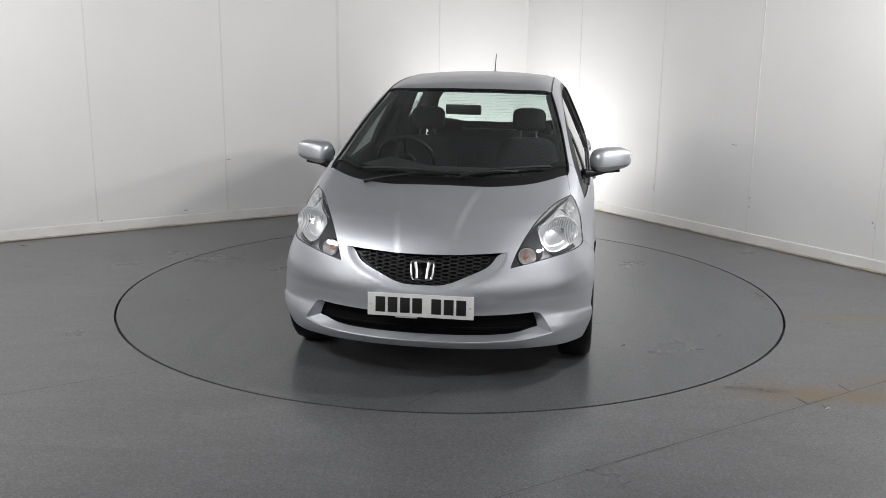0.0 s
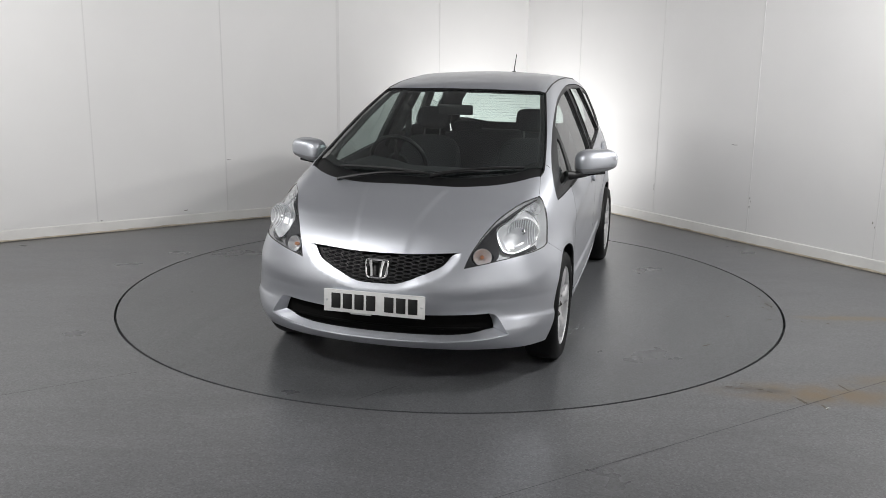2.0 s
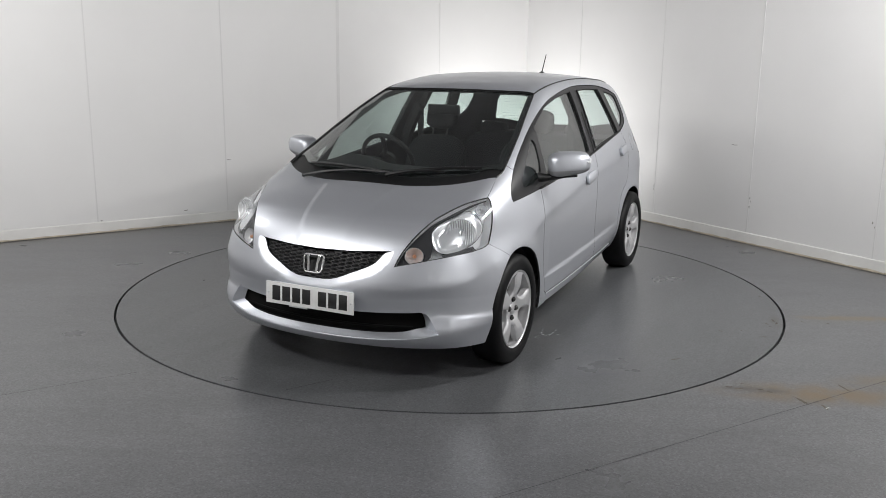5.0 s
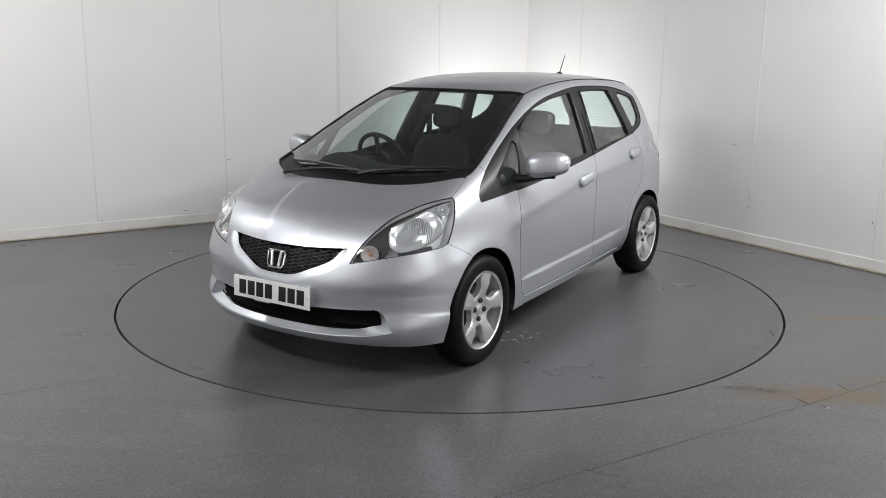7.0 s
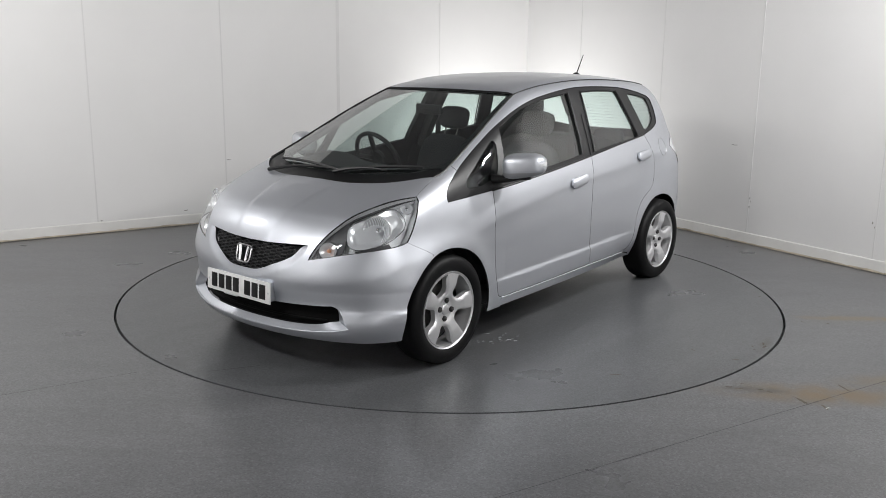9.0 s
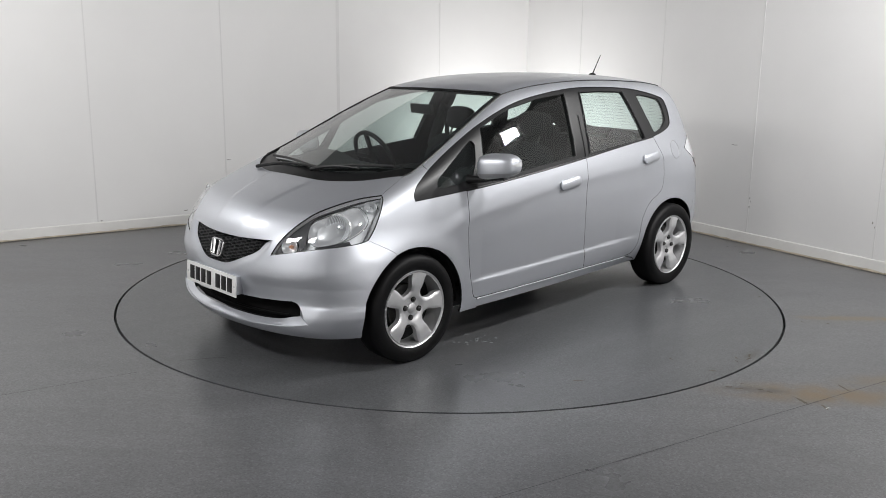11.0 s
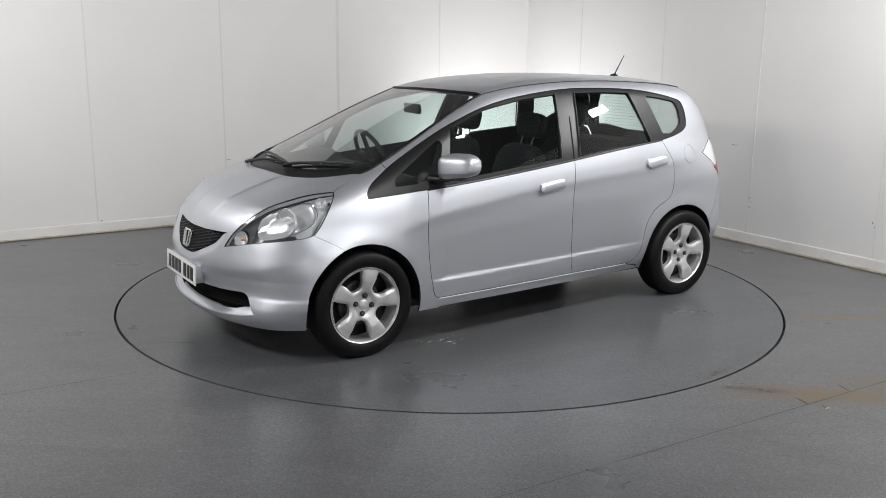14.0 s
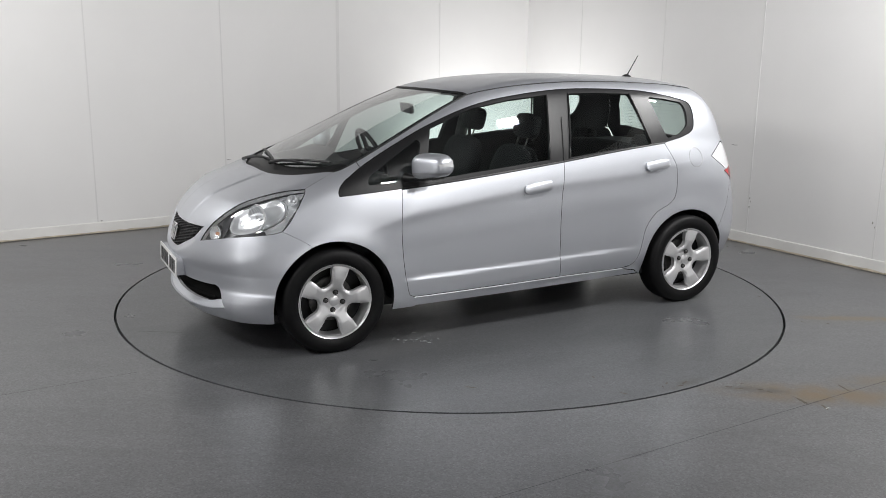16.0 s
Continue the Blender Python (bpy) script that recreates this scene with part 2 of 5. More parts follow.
def lathe(bm, profile, axis="Y", steps=48):
    """Turns (radius, along) pairs round an axis through the origin."""
    rings = []
    for r, a in profile:
        ring = []
        for k in range(steps):
            c, s = math.cos(k * math.tau / steps) * r, math.sin(k * math.tau / steps) * r
            ring.append(bm.verts.new((c, a, s) if axis == "Y" else (c, s, a) if axis == "Z" else (a, c, s)))
        rings.append(ring)
    for a, b in zip(rings, rings[1:]):
        for k in range(steps):
            bm.faces.new((a[k], a[(k + 1) % steps], b[(k + 1) % steps], b[k]))
    bmesh.ops.recalc_face_normals(bm, faces=bm.faces)
    return bm


# ---- the room ----
LONG_A, LONG_B = 9.6, 11.2
RADIUS = 2.232


def structure(name, bm, mat, label, category, parent=None):
    return tagged(link(name, bm, mat, parent, smooth=False), label, category, kind="structure")


def room_slab(a0, a1, b0, b1, z0, z1):
    bm = bmesh.new()
    low = [bm.verts.new(room(a, b, z0)) for a, b in ((a0, b0), (a1, b0), (a1, b1), (a0, b1))]
    top = [bm.verts.new(room(a, b, z1)) for a, b in ((a0, b0), (a1, b0), (a1, b1), (a0, b1))]
    bm.faces.new(low[::-1])
    bm.faces.new(top)
    for i in range(4):
        bm.faces.new((low[i], low[(i + 1) % 4], top[(i + 1) % 4], top[i]))
    bmesh.ops.recalc_face_normals(bm, faces=bm.faces)
    return bm


def floor_with_pit():
    """The floor sheet, with a round hole for the turntable."""
    bm = bmesh.new()
    steps = 256
    ring, low, rim = [], [], []
    corners = [room(a, b) for a, b in ((-0.3, -0.3), (LONG_A, -0.3), (LONG_A, LONG_B), (-0.3, LONG_B))]
    for k in range(steps):
        d = Vector((math.cos(k * math.tau / steps), math.sin(k * math.tau / steps), 0))
        ring.append(bm.verts.new(d * (RADIUS + 0.007)))
        low.append(bm.verts.new(d * (RADIUS + 0.007) - Vector((0, 0, 0.05))))
        best = 1e9
        for a, b in zip(corners, corners[1:] + corners[:1]):
            e = b - a
            det = d.x * -e.y + d.y * e.x
            if abs(det) > 1e-9:
                t = (a.x * -e.y + a.y * e.x) / det
                s = (d.x * a.y - d.y * a.x) / det
                if t > 0 and -1e-6 <= s <= 1 + 1e-6:
                    best = min(best, t)
        rim.append(bm.verts.new(d * best))
    for k in range(steps):
        j = (k + 1) % steps
        bm.faces.new((ring[k], rim[k], rim[j], ring[j]))
        bm.faces.new((low[k], ring[k], ring[j], low[j]))
    bmesh.ops.recalc_face_normals(bm, faces=bm.faces)
    if sum(f.normal.z for f in bm.faces) < 0:
        bmesh.ops.reverse_faces(bm, faces=bm.faces)
    return bm


structure("floor", floor_with_pit(), FLOOR, "speckled grey vinyl safety floor with brown stains", "floor")
bm = bmesh.new()
bmesh.ops.create_circle(bm, cap_ends=True, segments=96, radius=RADIUS + 0.3, matrix=Matrix.Translation((0, 0, -0.05)))
structure("pit_floor", bm, BLACK, "black gap round the turntable", "floor")
structure("wall_left", room_slab(-0.15, LONG_A, -0.15, 0.0, -0.05, CEILING), WALL, "white panelled studio wall", "wall")
structure("wall_right", room_slab(-0.15, 0.0, 0.0, LONG_B, -0.05, CEILING), WALL, "white panelled studio wall with small scuffs", "wall")
structure("wall_behind", room_slab(0.0, LONG_A, LONG_B, LONG_B + 0.15, -0.05, CEILING), WALL, "plain white studio wall", "wall")
structure("wall_near", room_slab(LONG_A, LONG_A + 0.15, -0.15, LONG_B + 0.15, -0.05, CEILING), WALL, "plain white studio wall", "wall")
structure("ceiling", room_slab(-0.15, LONG_A + 0.15, -0.15, LONG_B + 0.15, CEILING, CEILING + 0.15), CEIL, "plain dark grey ceiling", "ceiling")
# skirting boards with a sloping top
for name, horizontal in (("skirting_left", True), ("skirting_right", False)):
    bm = bmesh.new()
    section = [(0.002, 0.0), (0.016, 0.0), (0.0125, 0.090), (0.010, 0.098), (0.002, 0.100)]
    end = LONG_A if horizontal else LONG_B
    rings = []
    for s in (0.03, end):
        rings.append([bm.verts.new(room(s, d, z) if horizontal else room(d, s, z)) for d, z in section])
    for i in range(len(section)):
        j = (i + 1) % len(section)
        bm.faces.new((rings[0][i], rings[0][j], rings[1][j], rings[1][i]))
    bmesh.ops.recalc_face_normals(bm, faces=bm.faces)
    structure(name, bm, SKIRT, "white skirting board with a grimy lower edge", "skirting board")
    bm = bmesh.new()
    for s0, s1 in ((0.03, end),):
        vs = [room(s, d, 0.004) if horizontal else room(d, s, 0.004) for s, d in ((s0, 0.0165), (s1, 0.0165), (s1, 0.026), (s0, 0.026))]
        bm.faces.new([bm.verts.new(v) for v in vs])
    bmesh.ops.recalc_face_normals(bm, faces=bm.faces)
    structure("grime_line", bm, GRIME, "dirt along the foot of the skirting board", "dirt")
    bm = bmesh.new()
    rng = random.Random(7 + horizontal)
    low, high = [], []
    for s in np.arange(0.05, end, 0.06):
        low.append(bm.verts.new(room(s, 0.0175, 0.002) if horizontal else room(0.0175, s, 0.002)))
        z = 0.012 + 0.010 * rng.random()
        high.append(bm.verts.new(room(s, 0.0172, z) if horizontal else room(0.0172, s, z)))
    for i in range(len(low) - 1):
        bm.faces.new((low[i], low[i + 1], high[i + 1], high[i]))
    bmesh.ops.recalc_face_normals(bm, faces=bm.faces)
    structure("yellowed_edge", bm, YELLOWED, "yellowed dirt along the skirting board's lower edge", "dirt")
# joint strips between the wall panels: metres from the corner
for s in (1.20, 2.42, 3.63, 4.84, 6.05, 7.26):
    w = 0.016 if abs(s - 2.42) < 0.1 else 0.005
    structure("joint_strip", room_slab(s - w, s + w, 0.0, 0.003, 0.104, CEILING), STRIP, "slim white joint strip between wall panels", "trim")
for s in (0.93, 2.12, 3.25, 4.45, 5.6, 6.8):
    structure("joint_strip", room_slab(0.0, 0.003, s - 0.004, s + 0.004, 0.104, CEILING), STRIP, "slim white joint strip between wall panels", "trim")


def floodlight(at, aim, width, height):
    """An assumed lamp housing round an unseen flood's window, on its bracket or foot."""
    m = look(at, aim)
    thing = empty("floodlight", "unseen black studio floodlight, lit", "floodlight")
    thing["group"] = "studio floodlights"
    bm = bmesh.new()
    box(bm, (width + 0.06, height + 0.06, 0.10), (0, 0, 0.062), 0.012)
    body = part("housing", bm, BLACK, thing)
    bm = bmesh.new()
    for sx, sy, x, y in ((width + 0.06, 0.02, 0, height / 2 + 0.02), (width + 0.06, 0.02, 0, -height / 2 - 0.02), (0.02, height + 0.02, width / 2 + 0.02, 0), (0.02, height + 0.02, -width / 2 - 0.02, 0)):
        box(bm, (sx, sy, 0.03), (x, y, 0.0), 0.003)
    part("bezel", bm, BLACK, thing)
    for o in thing.children:
        o.matrix_local = m
    back = m @ Vector((0, 0, 0.10))
    bm = bmesh.new()
    end = Vector((back.x, back.y, CEILING - 0.02)) if at[2] > 1.5 else Vector((back.x, back.y, 0.02))
    tube(bm, [back, end], 0.018, 10)
    part("pole", bm, BLACK, thing)
    bm = bmesh.new()
    lathe(bm, [(0.001, 0.0), (0.11, 0.0), (0.11, 0.02), (0.001, 0.02)], "Z", 24)
    bmesh.ops.translate(bm, vec=(back.x, back.y, CEILING - 0.021 if at[2] > 1.5 else 0.001), verts=bm.verts)
    part("mounting_plate", bm, BLACK, thing)


for at, aim, watts, width, height in FLOODS:
    floodlight(at, aim, width, height)

# ---- turntable ----
turntable = empty("turntable", "round grey vinyl-covered turntable set flush in the floor", "turntable")
bm = bmesh.new()
lathe(bm, [(0.0005, 0.0), (0.6, 0.0), (1.2, 0.0), (1.8, 0.0), (RADIUS - 0.008, 0.0), (RADIUS - 0.007, -0.04)], "Z", 256)
part("deck", bm, DISC, turntable)
# ---- the car's outer skin as one smooth solid: x forward, y to the car's left, z up, origin on the ground between the axles ----
def spline(knots, x):
    """Smooth curve through (x, value) knots, held at its ends."""
    k = np.array(sorted(knots), float)
    x = np.clip(np.asarray(x, float), k[0, 0], k[-1, 0])
    h = np.diff(k[:, 0])
    d = np.diff(k[:, 1]) / h
    m = np.concatenate([[d[0]], (d[:-1] * h[1:] + d[1:] * h[:-1]) / (h[1:] + h[:-1]), [d[-1]]])
    i = np.clip(np.searchsorted(k[:, 0], x, side="right") - 1, 0, len(h) - 1)
    s = (x - k[i, 0]) / h[i]
    a, b = k[i, 1], k[i + 1, 1]
    return (2*s**3 - 3*s**2 + 1)*a + (s**3 - 2*s**2 + s)*h[i]*m[i] + (3*s**2 - 2*s**3)*b + (s**3 - s**2)*h[i]*m[i + 1]


def smax(a, b, k):
    h = np.maximum(k - np.abs(a - b), 0) / k
    return np.maximum(a, b) + h * h * k * 0.25


def step01(t):
    t = np.clip(t, 0, 1)
    return t * t * (3 - 2 * t)


TOP = [(2.3, 0.36), (2.02, 0.60), (1.95, 0.668), (1.88, 0.74), (1.75, 0.825), (1.6, 0.892), (1.44, 0.952), (1.25, 1.032), (1.06, 1.117),
       (0.88, 1.198), (0.7, 1.275), (0.5, 1.355), (0.38, 1.4), (0.28, 1.435), (0.1, 1.468), (-0.2, 1.496), (-0.6, 1.503), (-1.0, 1.492),
       (-1.3, 1.475), (-1.5, 1.445), (-1.62, 1.40), (-1.75, 1.25), (-1.95, 0.98)]
CROWN = [(2.0, 0.10), (1.4, 0.12), (1.0, 0.16), (0.3, 0.11), (-0.3, 0.10), (-1.3, 0.16), (-1.8, 0.2)]
BELT = [(1.9, 0.80), (1.19, 0.865), (0.6, 0.915), (-0.25, 0.98), (-0.95, 1.035), (-1.4, 1.085), (-1.9, 1.12)]
PLAN = [(2.1, 0.60), (1.8, 0.68), (1.5, 0.725), (1.2, 0.765), (0.8, 0.785), (0.2, 0.785), (-0.3, 0.775), (-0.95, 0.745), (-1.4, 0.69), (-1.7, 0.625), (-1.95, 0.55)]
SIDE = [(-0.95, -0.10), (-0.80, 0.0), (-0.72, 0.038), (-0.65, 0.053), (-0.6, 0.056), (-0.4, 0.06), (-0.25, 0.056), (-0.15, 0.042), (-0.06, 0.02), (0, 0.0),
        (0.06, -0.022), (0.2, -0.085), (0.4, -0.185), (0.5, -0.245), (0.7, -0.38)]
NOSE = [(0.1, 1.83), (0.18, 1.912), (0.225, 1.953), (0.25, 1.968), (0.3, 1.972), (0.36, 1.955), (0.45, 1.968), (0.51, 1.973), (0.535, 1.971), (0.60, 1.955), (0.68, 1.930), (0.8, 1.88)]
TAIL = [(0.1, -1.78), (0.25, -1.86), (0.45, -1.895), (0.62, -1.885), (0.75, -1.85), (0.95, -1.80), (1.2, -1.73), (1.45, -1.62)]


CREASE = [(1.30, 0.61), (0.978, 0.69), (0.824, 0.734), (0.448, 0.788), (0.103, 0.832), (-0.223, 0.857), (-0.704, 0.885), (-1.056, 0.913), (-1.6, 0.96)]


def skin(p):
    """Below zero inside the body, above zero outside."""
    x, y, z = p[..., 0], np.minimum(np.abs(p[..., 1]), 1.5), p[..., 2]
    rib = 0.13 + 0.20 * np.clip(1.93 - x, 0, 0.5)
    raised = 0.006 * step01((rib + 0.02 - y) / 0.040) * np.clip((x - 1.42) / 0.12, 0, 1)
    slope = (spline(TOP, x + 0.01) - spline(TOP, x - 0.01)) / 0.02
    top = (z - spline(TOP, x) - raised + spline(CROWN, x) * y * y) / np.sqrt(1 + slope**2)
    dz = z - spline(BELT, x)
    wide = spline(PLAN, x) + spline(SIDE, dz)
    for wx in (1.25, -1.25):
        r = np.hypot(x - wx, z - 0.29)
        wide = wide + 0.011 * np.exp(-((r - 0.345) / 0.075) ** 2) * (z > 0.0)
    # the full corners of the front bumper
    full = step01((x - 1.08) / 0.46) * step01((0.75 - z) / 0.30) * (0.35 + 0.65 * step01((z - 0.18) / 0.2))
    wide = wide + 0.056 * full
    # the haunches over the rear wheels
    wide = wide + 0.05 * step01((-0.85 - x) / 0.75) * step01((1.12 - z) / 0.34)
    # the ledge low on the doors, and the one low on the bumper's corner
    lip = 0.372 + (0.765 - x) * 0.024
    s = np.clip((0.86 - x) / 0.12, 0, 1) * np.clip((x + 0.88) / 0.3, 0, 1)
    wide = wide + s * 0.010 * (step01((lip + 0.012 - z) / 0.024) - 1) * np.clip((0.75 - z) / 0.35, 0, 1)
    s = np.clip((x - 1.36) / 0.10, 0, 1) * np.clip((y - 0.56) / 0.12, 0, 1) * np.clip((z - 0.2) / 0.1, 0, 1)
    shelf = s * 0.010 * step01((0.372 - z) / 0.028)
    wide = wide + shelf
    # the shoulder crease that rises along the doors, and the one across the bumper
    low = 0.007 * np.log1p(np.exp(np.clip((spline(CREASE, x) - z) / 0.007, -30, 30)))
    s = step01((1.16 - x) / 0.30) * step01((x + 1.55) / 0.45)
    wide = wide - s * (0.018 * (1 - np.exp(-low / 0.055)) + 0.02 * np.clip(low, 0, 0.5))
    low = 0.009 * np.log1p(np.exp(np.clip((0.487 + 0.30 * np.clip(1.9 - x, 0, 0.34) - z) / 0.009, -30, 30)))
    tuck = step01((x - 1.36) / 0.2) * step01((y - 0.2) / 0.3) * 0.013 * (1 - np.exp(-low / 0.04)) * np.clip((z - 0.36) / 0.1, 0, 1)
    wide = wide - tuck
    side = (y - wide) * 0.93
    front = (x - shelf + tuck - spline(NOSE, z) + 0.30 * y**2 + 0.25 * y**4) * 0.9
    rear = (-x + spline(TAIL, z) + 0.12 * y**2 + 0.25 * y**4) * 0.9
    body = smax(top, side, 0.09)
    body = smax(body, front, 0.12)
    body = smax(body, rear, 0.12)
    return smax(body, (0.135 - z), 0.04)


def meet(origin, way, far=2.5):
    """Where rays first meet the skin; origin and way are (n, 3)."""
    origin, way = np.broadcast_arrays(np.asarray(origin, float), np.asarray(way, float))
    n = len(origin)
    t, hit = np.zeros(n), np.zeros(n, bool)
    for _ in range(160):
        v = skin(origin + way * t[:, None])
        hit |= v < 0.0004
        if (hit | (t > far)).all():
            break
        t = np.where(hit, t, t + np.clip(v * 0.7, 0.0003, 0.1))
    for _ in range(4):
        t = t + skin(origin + way * t[:, None]) * 0.8
    return origin + way * t[:, None], hit


def normals(p):
    e = 0.004
    g = np.stack([skin(p + np.eye(3)[i] * e) - skin(p - np.eye(3)[i] * e) for i in range(3)], -1)
    return g / np.maximum(np.linalg.norm(g, axis=-1, keepdims=True), 1e-9)
from mathutils.geometry import delaunay_2d_cdt


def catmull(points, n=6):
    """A smooth open line through the points."""
    p = np.array(points, float)
    if len(p) < 3:
        s = np.linspace(0, 1, n + 1)[:, None]
        return p[0] * (1 - s) + p[-1] * s
    q = np.vstack([2 * p[0] - p[1], p, 2 * p[-1] - p[-2]])
    out = []
    for i in range(1, len(q) - 2):
        for s in np.arange(n) / n:
            a, b, c, d = q[i - 1], q[i], q[i + 1], q[i + 2]
            out.append(0.5 * (2*b + (c - a)*s + (2*a - 5*b + 4*c - d)*s*s + (3*b - a - 3*c + d)*s**3))
    out.append(p[-1])
    return np.array(out)


def from_side(points):
    p = np.array(points, float)
    return meet(np.stack([p[:, 0], np.full(len(p), 1.3), p[:, 1]], -1), np.array([[0, -1.0, 0]]))[0]


def arch(cx, a0, a1, r=0.345, n=20):
    a = np.radians(np.linspace(a0, a1, n))
    return from_side(np.stack([cx + r * np.cos(a), 0.285 + r * np.sin(a)], -1))


def outline(*runs):
    """Joins runs of 3D points into one closed loop, dropping doubled points."""
    pts = np.vstack([np.array(r, float) for r in runs])
    keep = [i for i in range(len(pts)) if np.linalg.norm(pts[i] - pts[i - 1]) > 1e-4]
    return pts[keep]


def round_corners(poly, r, n=5):
    """A closed loop with its corners cut to curves of about r."""
    out = []
    m = len(poly)
    for i in range(m):
        a, b, c = poly[i - 1], poly[i], poly[(i + 1) % m]
        ra = min(r, np.linalg.norm(a - b) * 0.45)
        rc = min(r, np.linalg.norm(c - b) * 0.45)
        p, q = b + (a - b) / np.linalg.norm(a - b) * ra, b + (c - b) / np.linalg.norm(c - b) * rc
        for s in np.linspace(0, 1, n):
            out.append((1 - s)**2 * p + 2 * s * (1 - s) * b + s * s * q)
    return np.array(out)


def inside(poly, pts):
    x, y = pts[:, 0], pts[:, 1]
    c = np.zeros(len(pts), bool)
    a, b = poly, np.roll(poly, -1, 0)
    for (x0, y0), (x1, y1) in zip(a, b):
        if y0 != y1:
            c ^= ((y0 > y) != (y1 > y)) & (x < (x1 - x0) * (y - y0) / (y1 - y0) + x0)
    return c


def edge_distance(poly, pts):
    best = np.full(len(pts), 9.0)
    for a, b in zip(poly, np.roll(poly, -1, 0)):
        d = b - a
        t = np.clip(((pts - a) @ d) / max(d @ d, 1e-12), 0, 1)
        best = np.minimum(best, np.linalg.norm(pts - a - t[:, None] * d, axis=1))
    return best


def dense(poly, step):
    out = []
    for a, b in zip(poly, np.roll(poly, -1, 0)):
        k = max(1, int(np.ceil(np.linalg.norm(b - a) / step)))
        out += [a + (b - a) * i / k for i in range(k)]
    return np.array(out)


def inset(poly, d):
    if not d:
        return poly
    area = np.sum(poly[:, 0] * np.roll(poly[:, 1], -1) - np.roll(poly[:, 0], -1) * poly[:, 1])
    e = np.roll(poly, -1, 0) - poly
    e = e / np.maximum(np.linalg.norm(e, axis=1, keepdims=True), 1e-9)
    n = np.stack([-e[:, 1], e[:, 0]], -1) * np.sign(area)
    m = n + np.roll(n, 1, 0)
    m = m / np.maximum((m * m).sum(1, keepdims=True) / 2, 0.35)
    return poly + m * d


def fill(loops, step):
    """Triangles that fill a 2D loop less its holes: points, faces."""
    loops = [dense(l, step * 0.7) for l in loops]
    low, high = loops[0].min(0), loops[0].max(0)
    gx, gy = np.meshgrid(np.arange(low[0], high[0], step), np.arange(low[1], high[1], step))
    gx = gx + (np.arange(gx.shape[0]) % 2)[:, None] * step / 2
    grid = np.stack([gx.ravel(), gy.ravel()], -1)
    ok = inside(loops[0], grid) & (edge_distance(loops[0], grid) > step * 0.45)
    for l in loops[1:]:
        ok &= ~inside(l, grid) & (edge_distance(l, grid) > step * 0.45)
    pts, edges, n = [], [], 0
    for l in loops:
        pts += [Vector(p) for p in l]
        edges += [(n + i, n + (i + 1) % len(l)) for i in range(len(l))]
        n += len(l)
    pts += [Vector(p) for p in grid[ok]]
    v, _, f, *_ = delaunay_2d_cdt(pts, edges, [], 0, 1e-5)
    v = np.array([tuple(p) for p in v])
    f = np.array([t for t in f if len(t) == 3])
    mid = v[f].mean(1)
    keep = inside(loops[0], mid)
    for l in loops[1:]:
        keep &= ~inside(l, mid)
    return v, f[keep]


def shell(name, outer, inner, faces, normal, mats, parent, label="", mirror=False, both=False, seam=False, single=False):
    """A closed sheet of two skins with its edges; shaded by the given normals. mirror: on the car's right; both: the two halves in one mesh."""
    n = len(outer)
    count = {}
    for a, b, c in faces:
        for e in ((a, b), (b, c), (c, a)):
            count[e] = True
    rim = [(a, b) for a, b in count if (b, a) not in count and not (seam and abs(outer[a][1]) < 1e-3 and abs(outer[b][1]) < 1e-3)]
    verts = np.vstack([outer, inner])
    polys = [tuple(f) for f in faces] + [tuple(int(i) + n for i in f[::-1]) for f in faces] + [(b, a, a + n, b + n) for a, b in rim]
    slots = [0] * len(faces) + [1] * (len(faces) + len(rim))
    nrm = np.vstack([normal, -normal])
    if single:
        verts, polys, slots, nrm = np.asarray(outer), polys[:len(faces)], [0] * len(faces), normal
    if mirror or both:
        flip = np.array([1, -1, 1])
        v2, p2, n2 = verts * flip, [p[::-1] for p in polys], nrm * flip
        if both:
            k = len(verts)
            p2 = [tuple(i + k for i in p) for p in p2]
            verts, polys, slots, nrm = np.vstack([verts, v2]), polys + p2, slots * 2, np.vstack([nrm, n2])
        else:
            verts, polys, nrm = v2, p2, n2
    me = bpy.data.meshes.new(name)
    me.from_pydata([tuple(v) for v in verts], [], [tuple(int(i) for i in p) for p in polys])
    for m in mats:
        me.materials.append(m)
    me.polygons.foreach_set("material_index", slots)
    me.polygons.foreach_set("use_smooth", [True] * len(polys))
    loops = []
    for p, poly in zip(me.polygons, polys):
        for i in poly:
            loops.append(tuple(p.normal) if len(poly) == 4 else tuple(nrm[i]))
    me.normals_split_custom_set(loops)
    ob = new(name, me)
    ob.parent = parent
    if label:
        ob["label"] = label
    return ob


